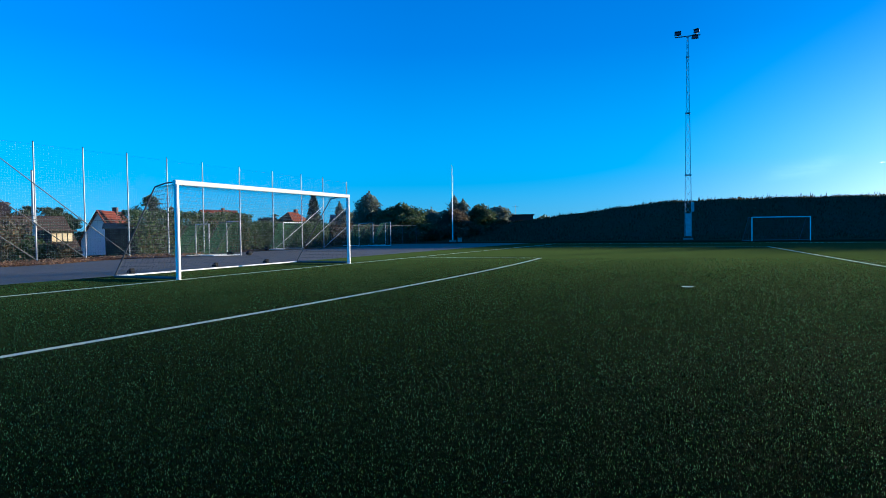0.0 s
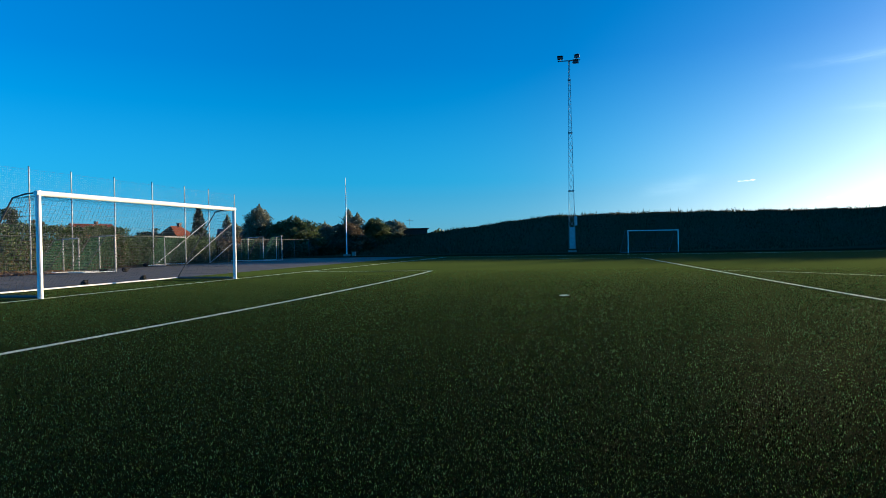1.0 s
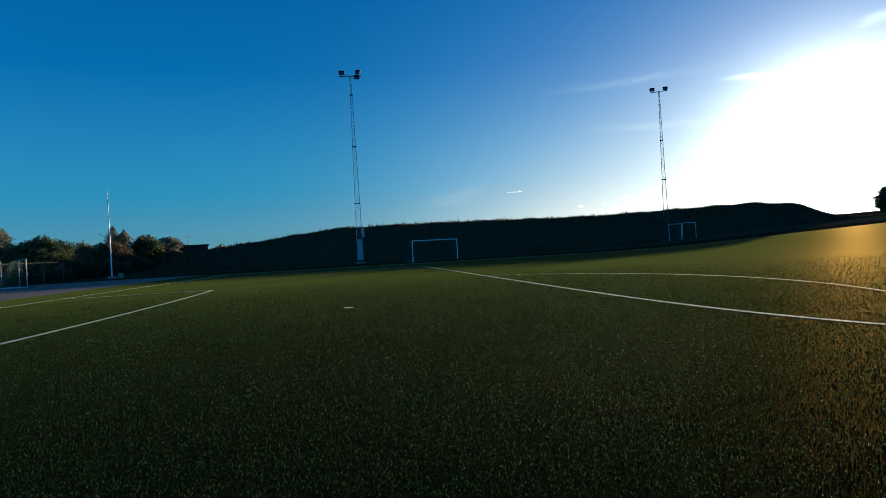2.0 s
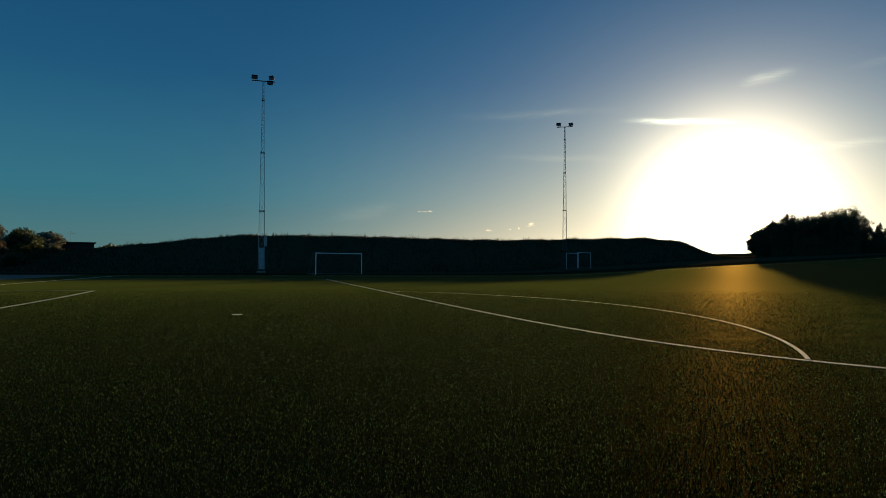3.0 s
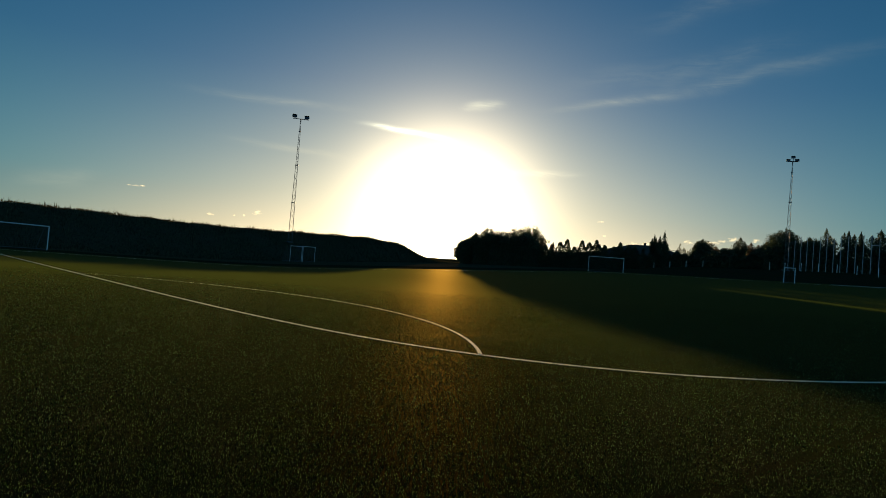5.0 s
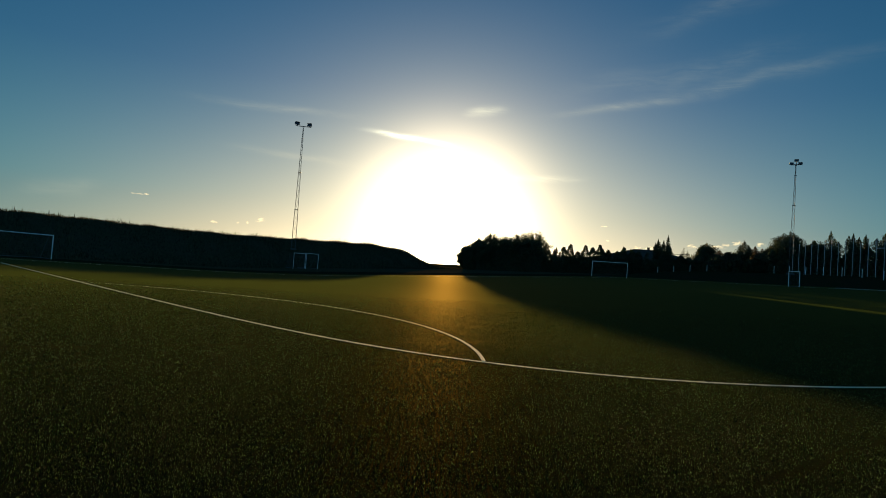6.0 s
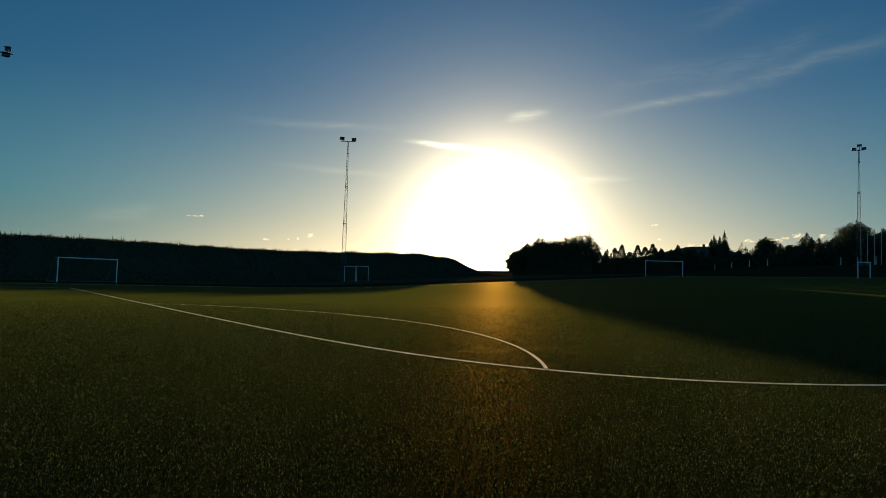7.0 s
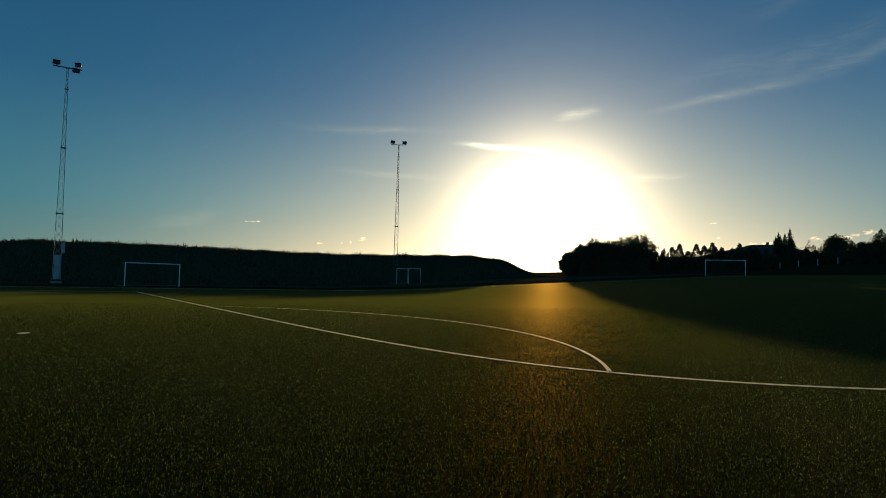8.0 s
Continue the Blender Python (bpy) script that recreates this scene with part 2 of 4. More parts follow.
def roof_look(n, base):
    at = place(n)
    rows = n.add("ShaderNodeTexWave", Vector=at, Scale=1.4, Distortion=0.4, Detail=1.0)
    rows.bands_direction = "Z"
    stain = n.noise(at, 0.8, 5.0, 0.7)
    col = n.mix(n.ramp(stain, [(0.35, grey(0)), (0.7, grey(1))]), (*base, 1), (*tuple(c * 0.6 for c in base), 1))
    return surface(n, col, 0.95, 0.0, rows.outputs["Fac"], 0.06, 0.1)


def glass_look(n):
    return surface(n, (0.03, 0.035, 0.04, 1), 0.08, 0.0, None, 0, 0.8)


def lit_pane_look(n):
    # cream colours hold the brightness of lit windows
    stain = n.noise(place(n), 2.0, 3.0)
    return surface(n, n.ramp(stain, [(0.3, (0.60, 0.48, 0.26)), (0.7, (0.80, 0.68, 0.42))]), 0.35)


M = {
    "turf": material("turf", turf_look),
    "line": material("line_turf", line_look),
    # fibres mostly near black for the gaps' shade, some with painted glints
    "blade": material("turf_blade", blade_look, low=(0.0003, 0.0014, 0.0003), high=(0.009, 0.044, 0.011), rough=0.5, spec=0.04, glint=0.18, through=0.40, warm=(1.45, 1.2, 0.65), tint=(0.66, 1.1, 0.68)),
    "white_blade": material("white_blade", blade_look, low=(0.42, 0.42, 0.28), high=(0.72, 0.71, 0.48)),
    "asphalt": material("asphalt", asphalt_look),
    "verge": material("verge", soil_look, a=(0.012, 0.016, 0.007), b=(0.028, 0.034, 0.014), c=(0.034, 0.030, 0.016)),
    "bank": material("bank", soil_look, a=(0.034, 0.032, 0.016), b=(0.070, 0.064, 0.032), c=(0.080, 0.062, 0.036), fine=3.0),
    "litter": material("leaf_litter", soil_look, a=(0.10, 0.055, 0.028), b=(0.26, 0.14, 0.07), c=(0.12, 0.09, 0.05), fine=14.0, wide=0.9),
    "white": material("white_paint", painted, base=(0.82, 0.82, 0.80), rough=0.38, dirt=0.10),
    "galv": material("galvanised_steel", painted, base=(0.40, 0.41, 0.42), rough=0.6, dirt=0.25, metal=0.3),
    "dull": material("dull_steel", painted, base=(0.10, 0.105, 0.11), rough=0.65, dirt=0.3, metal=0.3),
    "black": material("black_rubber", painted, base=(0.006, 0.006, 0.007), rough=0.95, dirt=0.2),
    "lamp_black": material("lamp_housing", painted, base=(0.05, 0.05, 0.055), rough=0.5, dirt=0.2),
    "lamp_glass": material("lamp_glass", glass_look),
    "cord": material("white_cord", painted, base=(0.07, 0.075, 0.08), rough=0.9, dirt=0.2),
    "pale_cord": material("pale_cord", painted, base=(0.34, 0.37, 0.37), rough=0.9, dirt=0.2),
    "dark_cord": material("dark_cord", painted, base=(0.05, 0.055, 0.055), rough=0.8, dirt=0.2),
    "green_cord": material("green_cord", painted, base=(0.018, 0.11, 0.05), rough=0.8, dirt=0.2),
    "timber": material("weathered_timber", painted, base=(0.27, 0.20, 0.13), rough=0.8, dirt=0.35),
    "dark_timber": material("dark_timber", painted, base=(0.030, 0.026, 0.024), rough=0.8, dirt=0.35),
    "concrete": material("concrete", painted, base=(0.27, 0.26, 0.24), rough=0.85, dirt=0.3),
    "render_white": material("white_render", painted, base=(0.74, 0.73, 0.70), rough=0.85, dirt=0.15, scale=0.6),
    "render_pale": material("pale_render", painted, base=(0.50, 0.44, 0.34), rough=0.85, dirt=0.2, scale=0.6),
    "brick": material("brick_wall", painted, base=(0.12, 0.06, 0.045), rough=0.9, dirt=0.3, scale=1.0),
    "red_tile": material("red_tile", roof_look, base=(0.15, 0.040, 0.026)),
    "orange_tile": material("orange_tile", roof_look, base=(0.26, 0.075, 0.036)),
    "brown_tile": material("brown_tile", roof_look, base=(0.085, 0.062, 0.05)),
    "grey_tile": material("grey_tile", roof_look, base=(0.13, 0.14, 0.16)),
    "glass": material("window_glass", glass_look),
    "lit_pane": material("cream_lit_pane", lit_pane_look),
    "bark": material("bark", bark_look, base=(0.16, 0.13, 0.10)),
    "green_leaf": material("green_leaf", leaf_look, low=(0.022, 0.040, 0.014), mid=(0.058, 0.090, 0.028), high=(0.11, 0.14, 0.048)),
    "dark_leaf": material("dark_leaf", leaf_look, low=(0.010, 0.022, 0.010), mid=(0.026, 0.048, 0.020), high=(0.06, 0.085, 0.03)),
    "olive_leaf": material("olive_leaf", leaf_look, low=(0.060, 0.074, 0.046), mid=(0.145, 0.160, 0.105), high=(0.22, 0.23, 0.155)),
    "rust_leaf": material("rust_leaf", leaf_look, low=(0.036, 0.030, 0.016), mid=(0.092, 0.068, 0.034), high=(0.16, 0.105, 0.05)),
    "hedge_leaf": material("hedge_leaf", leaf_look, low=(0.016, 0.038, 0.010), mid=(0.050, 0.098, 0.026), high=(0.105, 0.150, 0.042)),
    "dead_leaf": material("dead_leaf", leaf_look, low=(0.07, 0.035, 0.018), mid=(0.17, 0.085, 0.04), high=(0.30, 0.19, 0.10)),
    "weed": material("weed", blade_look, low=(0.026, 0.026, 0.012), high=(0.066, 0.060, 0.030), rough=0.8, spec=0.1, glint=0.0),
}


# ---- mesh helpers ----
def ground_z(x, y):
    """Height of the land: level round the near goal, rising gently past the arc and falling behind the ball-stop fence."""
    x, y = np.asarray(x, float), np.asarray(y, float)
    s = 0.985 * (x - 12.0) - 0.174 * (y + 14.5)
    t = np.clip(s - 6.0, 0, 12.0)
    rise = 0.052 * (t * t / 24.0 + np.clip(s - 18.0, 0, 75.0))
    drop = -0.085 * np.clip(-25.0 - x, 0, 36.0)
    u, v = np.clip((x - 82.0) / 10.0, 0, 1), np.clip((46.0 - y) / 16.0, 0, 1)
    verge = 1.1 * u * u * (3 - 2 * u) * v * v * (3 - 2 * v)
    return rise + drop + verge


def gz(x, y):
    return float(ground_z(x, y))


def mesh_from(name, verts, faces, mat, smooth=False):
    me = bpy.data.meshes.new(name)
    me.from_pydata([tuple(v) for v in verts], [], [tuple(f) for f in faces])
    me.materials.append(mat)
    if smooth:
        me.shade_smooth()
    return me


def mesh_np(name, verts, faces, mat):
    """A mesh from an array of points (n, 3) and an array of faces (m, k)."""
    me = bpy.data.meshes.new(name)
    k = faces.shape[1]
    me.vertices.add(len(verts))
    me.vertices.foreach_set("co", np.ascontiguousarray(verts, dtype=np.float32).ravel())
    me.loops.add(faces.size)
    me.loops.foreach_set("vertex_index", np.ascontiguousarray(faces, dtype=np.int32).ravel())
    me.polygons.add(len(faces))
    me.polygons.foreach_set("loop_start", np.arange(0, faces.size, k, dtype=np.int32))
    me.materials.append(mat)
    me.update(calc_edges=True)
    me.validate()
    return me


class Shape:
    """Gathers simple solids into one mesh."""

    def __init__(self):
        self.v, self.f = [], []

    def tube(self, a, b, r, r2=None, sides=8):
        a, b = Vector(a), Vector(b)
        r2 = r if r2 is None else r2
        q = (b - a).to_track_quat("Z", "Y")
        k = len(self.v)
        for end, rad in ((a, r), (b, r2)):
            for i in range(sides):
                w = 2 * math.pi * i / sides
                self.v.append(end + q @ Vector((rad * math.cos(w), rad * math.sin(w), 0)))
        for i in range(sides):
            j = (i + 1) % sides
            self.f.append((k + i, k + j, k + sides + j, k + sides + i))
        self.f.append(tuple(k + i for i in reversed(range(sides))))
        self.f.append(tuple(k + sides + i for i in range(sides)))
        return self

    def path(self, points, r, sides=8):
        for a, b in zip(points, points[1:]):
            self.tube(a, b, r, sides=sides)
        return self

    def box(self, centre, size, turn=0.0, bevel=0.0):
        cx, cy, cz = centre
        sx, sy, sz = (d / 2 for d in size)
        bm = bmesh.new()
        bmesh.ops.create_cube(bm, size=1.0)
        for v in bm.verts:
            v.co = Vector((v.co.x * 2 * sx, v.co.y * 2 * sy, v.co.z * 2 * sz))
        if bevel:
            bmesh.ops.bevel(bm, geom=bm.edges[:], offset=bevel, segments=2, affect="EDGES")
        m = Matrix.Translation((cx, cy, cz)) @ Matrix.Rotation(turn, 4, "Z")
        k = len(self.v)
        bm.verts.index_update()
        self.v += [m @ v.co for v in bm.verts]
        self.f += [tuple(k + v.index for v in f.verts) for f in bm.faces]
        bm.free()
        return self

    def prism(self, outline, a, b):
        """Sweeps an outline of points along the vector from a to b."""
        k, n, step = len(self.v), len(outline), Vector(b) - Vector(a)
        self.v += [Vector(p) for p in outline] + [Vector(p) + step for p in outline]
        self.f += [(k + i, k + (i + 1) % n, k + n + (i + 1) % n, k + n + i) for i in range(n)]
        self.f += [tuple(k + i for i in reversed(range(n))), tuple(k + n + i for i in range(n))]
        return self

    def mesh(self, name, mat, smooth=False):
        return mesh_from(name, self.v, self.f, mat, smooth)


def part(name, shape, mat, parent, label="", smooth=False):
    """One mesh under a thing or a part."""
    me = shape if isinstance(shape, bpy.types.Mesh) else shape.mesh(name, mat, smooth)
    ob = new(name, me)
    ob.parent = parent
    if label:
        tagged(ob, label)
    return ob


def thing(name, at, label, category, group="", turn=0.0):
    ob = new(name)
    ob.empty_display_size = 0.3
    ob.matrix_world = pose(*at, 0, 0, turn)
    return tagged(ob, label, category, group)


def setting(name, me, label, category):
    return tagged(new(name, me), label, category, kind="structure")


def cords(a, b, c, d, nu, nv, r, sag=0.0):
    """A net of cords over the four-cornered panel a, b, c, d; sag bellies it along its normal."""
    a, b, c, d = (np.array(p, float) for p in (a, b, c, d))
    u, v = np.linspace(0, 1, nu + 1), np.linspace(0, 1, nv + 1)
    U, V = np.meshgrid(u, v, indexing="ij")
    P = (a[None, None] * ((1 - U) * (1 - V))[..., None] + b[None, None] * (U * (1 - V))[..., None]
         + c[None, None] * (U * V)[..., None] + d[None, None] * ((1 - U) * V)[..., None])
    normal = np.cross(b - a, d - a)
    normal /= np.linalg.norm(normal)
    P = P + normal * (sag * np.sin(np.pi * U) ** 0.5 * np.sin(np.pi * V))[..., None]
    rng = np.random.default_rng(nu * 97 + nv)
    P[1:-1, 1:-1] += rng.normal(0, 0.06 * min(np.linalg.norm(b - a) / nu, np.linalg.norm(d - a) / nv), P[1:-1, 1:-1].shape)
    segs = [(P[:-1, :].reshape(-1, 3), P[1:, :].reshape(-1, 3)), (P[:, :-1].reshape(-1, 3), P[:, 1:].reshape(-1, 3))]
    A, B = (np.concatenate([s[i] for s in segs]) for i in (0, 1))
    return prisms(A, B, np.full(len(A), r))


def prisms(A, B, R):
    """Three-sided sticks from A to B, as arrays of points and faces."""
    D = B - A
    D = D / np.maximum(np.linalg.norm(D, axis=1, keepdims=True), 1e-9)
    ref = np.where(np.abs(D[:, 2:3]) < 0.9, np.array([[0, 0, 1.0]]), np.array([[1.0, 0, 0]]))
    S = np.cross(D, ref)
    S /= np.linalg.norm(S, axis=1, keepdims=True)
    Q = np.cross(D, S)
    vs = []
    for end in (A, B):
        for w in (0, 2.0944, 4.1888):
            vs.append(end + R[:, None] * (math.cos(w) * S + math.sin(w) * Q))
    V = np.stack(vs, 1).reshape(-1, 3)
    base = np.arange(len(A))[:, None] * 6
    F = np.concatenate([base + np.array([[i, (i + 1) % 3, 3 + (i + 1) % 3, 3 + i]]) for i in range(3)])
    return V, F


def join_nets(nets):
    V, F, k = [], [], 0
    for v, f in nets:
        V.append(v), F.append(f + k)
        k += len(v)
    return np.concatenate(V), np.concatenate(F)


# ---- ground, pitch, embankment ----
def sheet(name, xs, ys, lift, mat, z_of=ground_z):
    X, Y = np.meshgrid(xs, ys, indexing="ij")
    V = np.stack([X, Y, z_of(X, Y) + lift], -1).reshape(-1, 3)
    i, j = np.meshgrid(np.arange(len(xs) - 1), np.arange(len(ys) - 1), indexing="ij")
    k = (i * len(ys) + j).ravel()
    return mesh_np(name, V, np.stack([k, k + len(ys), k + len(ys) + 1, k + 1], 1), mat)


def land_grid():
    a = np.concatenate([-np.geomspace(130, 2600, 12)[::-1], np.linspace(-120, 160, 113), np.geomspace(175, 2600, 12)])
    return a


TURF_EDGE_X, TURF_EDGE_Y, ASPHALT_X, PITCH_END = -4.2, 36.6, -16.8, 82.0
setting("ground", sheet("ground", land_grid(), land_grid(), -0.06, M["verge"]), "rough grass land reaching out to the horizon", "ground")
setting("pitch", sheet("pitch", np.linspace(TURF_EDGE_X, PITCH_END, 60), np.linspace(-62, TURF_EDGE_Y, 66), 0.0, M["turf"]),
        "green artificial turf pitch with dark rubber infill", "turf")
setting("pavement", sheet("pavement", np.linspace(ASPHALT_X, TURF_EDGE_X, 8), np.linspace(-62, TURF_EDGE_Y + 1.5, 50), -0.012, M["asphalt"]),
        "worn grey asphalt apron behind the goal line", "pavement")
setting("planting_strip", sheet("planting_strip", np.linspace(-19.6, ASPHALT_X, 5), np.linspace(-62, TURF_EDGE_Y + 1.5, 50), 0.0, M["litter"]),
        "strip of reddish fallen leaves under the ball-stop fence", "leaf litter")




def fallen_leaves(count, seed):
    rng = np.random.default_rng(seed)
    y = rng.uniform(-14, 13, count)
    x = -14.2 - rng.exponential(1.3, count) - 0.12 * np.clip(y, 0, 20) + 0.5 * np.sin(y * 0.8)
    keep = x > -20
    x, y = x[keep], y[keep]
    P = np.column_stack([x, y, ground_z(x, y) + 0.01 + 0.05 * rng.random(len(x)) ** 2])
    d = rng.normal(0, 1, (len(x), 3)) * np.array([1, 1, 0.45])
    e = np.cross(d, rng.normal(0, 1, (len(x), 3)))
    d, e = (v / np.linalg.norm(v, axis=1, keepdims=True) * 0.07 for v in (d, e))
    return np.stack([P - d, P + e * 0.6, P + d, P - e * 0.6], 1).reshape(-1, 3), np.arange(len(x) * 4).reshape(-1, 4)


tagged(new("fallen_leaves", mesh_np("fallen_leaves", *fallen_leaves(16000, 8), M["dead_leaf"])), "reddish-brown fallen leaves drifted over the asphalt's edge", "leaves", kind="stuff")


def hill_z(x, y):
    """The overgrown bank beyond the far touchline: a long ridge that falls away at both ends."""
    foot = 50.0 + 0.32 * np.clip(x - 18, 0, 200)
    crest = 76.0 + 0.10 * np.clip(x - 40, 0, 200)
    top = 4.75 * np.clip((x + 33.0) / 36.0, 0, 1) ** 0.75 * np.clip((108.0 - x) / 40.0, 0, 1) ** 0.6 * np.clip((85.0 - x) / 10.0, 0, 1) ** 0.8 + 0.35 * np.sin(x * 0.11) * 0.4
    u = np.clip((y - foot) / (crest - foot), 0, 1)
    v = np.clip((y - crest) / 60.0, 0, 1)
    face = u * u * (3 - 2 * u) * (1 - 0.9 * v * v * (3 - 2 * v))
    bumps = 0.12 * np.sin(x * 0.9 + 2 * np.sin(y * 0.4)) * np.sin(y * 0.7) * face
    return np.maximum(ground_z(x, y) * (1 - 0.6 * face), 0) + np.maximum(top, 0) * face * 0.98 + bumps - 0.04


setting("embankment", sheet("embankment", np.linspace(-45, 120, 150), np.linspace(46, 140, 70), 0.0, M["bank"], hill_z),
        "long dark overgrown earth bank beyond the touchline", "embankment")


def weeds(count, seed, crest_only):
    """Arrays of upright stalks with side blades on the bank."""
    rng = np.random.default_rng(seed)
    x = rng.uniform(-38, 106, count)
    crest = 76.0 + 0.10 * np.clip(x - 40, 0, 200)
    foot = 50.0 + 0.32 * np.clip(x - 18, 0, 200)
    y = crest + rng.normal(0, 2.2, count) if crest_only else foot + (crest - foot) * rng.uniform(0.0, 1.05, count)
    clump = 0.5 + 0.5 * np.sin(x * 1.3) * np.sin(x * 0.37 + 1.0)
    h = (0.20 + 0.75 * rng.random(count) ** (5.0 if crest_only else 2.5) * (0.35 + 0.65 * clump)) * (0.95 if crest_only else 0.55)
    base = np.stack([x, y, hill_z(x, y) - 0.05], 1)
    lean = rng.normal(0, 0.22, (count, 2)) * h[:, None]
    tip = base + np.column_stack([lean, h])
    w = rng.uniform(0.012, 0.042, count)
    side = np.column_stack([np.cos(a := rng.uniform(0, np.pi, count)), np.sin(a), np.zeros(count)]) * w[:, None]
    mid = base * 0.45 + tip * 0.55
    V = np.stack([base - side * 0.4, base + side * 0.4, mid + side * 1.4, tip, mid - side * 1.4], 1).reshape(-1, 3)
    return V, np.arange(count * 5).reshape(-1, 5)


tagged(new("weeds", mesh_np("weeds", *weeds(70000, 5, False), M["weed"])), "dense dark weeds and tall grass on the bank", "weeds", kind="stuff")
tagged(new("crest_weeds", mesh_np("crest_weeds", *weeds(6500, 6, True), M["weed"])), "ragged tall weeds along the bank's crest", "weeds", kind="stuff")


# white markings
GOAL_LINE_X = -0.95
SPOT, ARC_MID = (10.8, -1.4), (11.1, -1.3)


def arc_r(w):
    return 9.22 + 0.98 * w * w


def penalty_x(y):
    return 15.75 - 0.095 * (y - 1.0) + 1.1 * np.exp(-(y + 8.7) / 2.05)


def goal_area_x(y):
    return 5.5 - 0.004 * (y + 4.0) ** 2


def ribbon(name, centre, width, lift=0.006):
    """A marking along a line of centre points (n, 2)."""
    c = np.asarray(centre, float)
    t = np.gradient(c, axis=0)
    t /= np.linalg.norm(t, axis=1, keepdims=True)
    n2 = np.column_stack([-t[:, 1], t[:, 0]]) * width / 2
    L, R = c + n2, c - n2
    V = np.concatenate([np.column_stack([L, ground_z(*L.T) + lift]), np.column_stack([R, ground_z(*R.T) + lift])])
    k, m = np.arange(len(c) - 1), len(c)
    me = mesh_np(name, V, np.stack([k, k + m, k + m + 1, k + 1], 1), M["line"])
    return setting(name, me, "white marking line woven into the turf", "pitch marking")


def straight(a, b, n=60):
    return np.linspace(a, b, n)


ys = np.linspace(-11.0, 9.75, 90)
ribbon("goal_area_line", np.column_stack([goal_area_x(ys), ys]), 0.12)
ys = np.linspace(-13.0, 24.5, 220)
ribbon("penalty_area_line", np.column_stack([penalty_x(ys), ys]), 0.095)
ribbon("goal_line", straight((GOAL_LINE_X, -36), (GOAL_LINE_X, 33.5)), 0.12, 0.010)
ribbon("touchline", straight((GOAL_LINE_X + 0.07, 33.5), (80, 33.5), 120), 0.12)
ribbon("goal_area_side_line", straight((GOAL_LINE_X + 0.06, 9.9), (goal_area_x(9.75) + 0.06, 9.75), 20), 0.12, 0.010)
ribbon("penalty_area_side_line", straight((GOAL_LINE_X + 0.06, 26.0), (penalty_x(24.5), 24.5), 30), 0.12, 0.010)
ribbon("far_goal_line", straight((78, -30), (78, 33.4), 80), 0.14)
w = np.radians(np.linspace(57.0, -47.6, 120))
ribbon("penalty_arc", np.column_stack([ARC_MID[0] + arc_r(w) * np.cos(w), ARC_MID[1] + arc_r(w) * np.sin(w)]), 0.055, 0.012)
disc = [(SPOT[0] + 0.11 * math.cos(a * 0.3142), SPOT[1] + 0.11 * math.sin(a * 0.3142), 0.01) for a in range(20)]
setting("penalty_spot", mesh_from("penalty_spot", disc, [tuple(range(20))], M["line"]), "round white penalty spot in the turf", "pitch marking")


def blade_field(seed, count, r0, r1, width, length, white):
    """Turf fibres in a fan round the camera's place, kept off (or on) the white markings."""
    rng = np.random.default_rng(seed)
    r = r0 * (r1 / r0) ** (rng.random(count) ** 0.7)
    a = np.radians(rng.uniform(-84, 68, count))
    x, y = 11.9 - r * np.sin(a), -14.4 + r * np.cos(a)
    slope = -0.095 - 1.1 / 2.05 * np.exp(-(y + 8.7) / 2.05)
    d = np.where(y < 24.5, np.abs(x - penalty_x(y)) / np.sqrt(1 + slope ** 2) + 0.012, 9)
    d = np.minimum(d, np.where(y < 9.8, np.abs(x - goal_area_x(y)), 9))
    d = np.minimum(d, np.where(x > penalty_x(y), np.abs(np.hypot(x - ARC_MID[0], y - ARC_MID[1]) - arc_r(np.arctan2(y - ARC_MID[1], x - ARC_MID[0]))) + 0.032, 9))
    d = np.minimum(d, np.minimum(np.abs(x - GOAL_LINE_X), np.where(x > GOAL_LINE_X, np.abs(y - 33.5), 9)))
    keep = (d < 0.062) if white else (d > 0.058)
    keep &= (x > TURF_EDGE_X) & (x < PITCH_END) & (y < TURF_EDGE_Y)
    # joints between the rolls of turf show the dark infill
    roll = (y - SEAM + 0.03 * np.sin(x * 1.7) + 0.02 * np.sin(x * 5.3) + 3.225) % 6.45 - 3.225
    keep &= white | (np.abs(roll) > 0.035 + 0.02 * np.sin(x * 3.1 + y) + 0.0012 * r) | (rng.random(count) < 0.25)
    # farther out the single fibres merge into the lumpy sheet
    keep &= white | (rng.random(count) < np.clip((26.0 - r) / 17.0, 0, 1))
    x, y, r = x[keep], y[keep], r[keep]
    m = len(x)
    h = (length + 0.0006 * r) * rng.uniform(0.5, 1.15, m)
    w = width * (0.36 + r / (5.5 if white else 4.0)) * rng.uniform(0.5, 1.4, m)
    head, lean = rng.uniform(0, 2 * np.pi, m), rng.uniform(0.1, 1.5, m)
    base = np.column_stack([x, y, ground_z(x, y) - 0.004])
    along = np.column_stack([np.cos(head), np.sin(head), np.zeros(m)])
    side = np.column_stack([-np.sin(head), np.cos(head), np.zeros(m)]) * (w / 2)[:, None]
    up = np.array([[0, 0, 1.0]])
    mid = base + (up * np.cos(lean * 0.5)[:, None] + along * np.sin(lean * 0.5)[:, None]) * (h * 0.55)[:, None]
    tip = mid + (up * np.cos(lean * 1.1)[:, None] + along * np.sin(lean * 1.1)[:, None]) * (h * 0.5)[:, None]
    V = np.stack([base - side, base + side, tip], 1).reshape(-1, 3)
    me = mesh_np("fibres", V, np.arange(m * 3).reshape(-1, 3), M["white_blade" if white else "blade"])
    return me


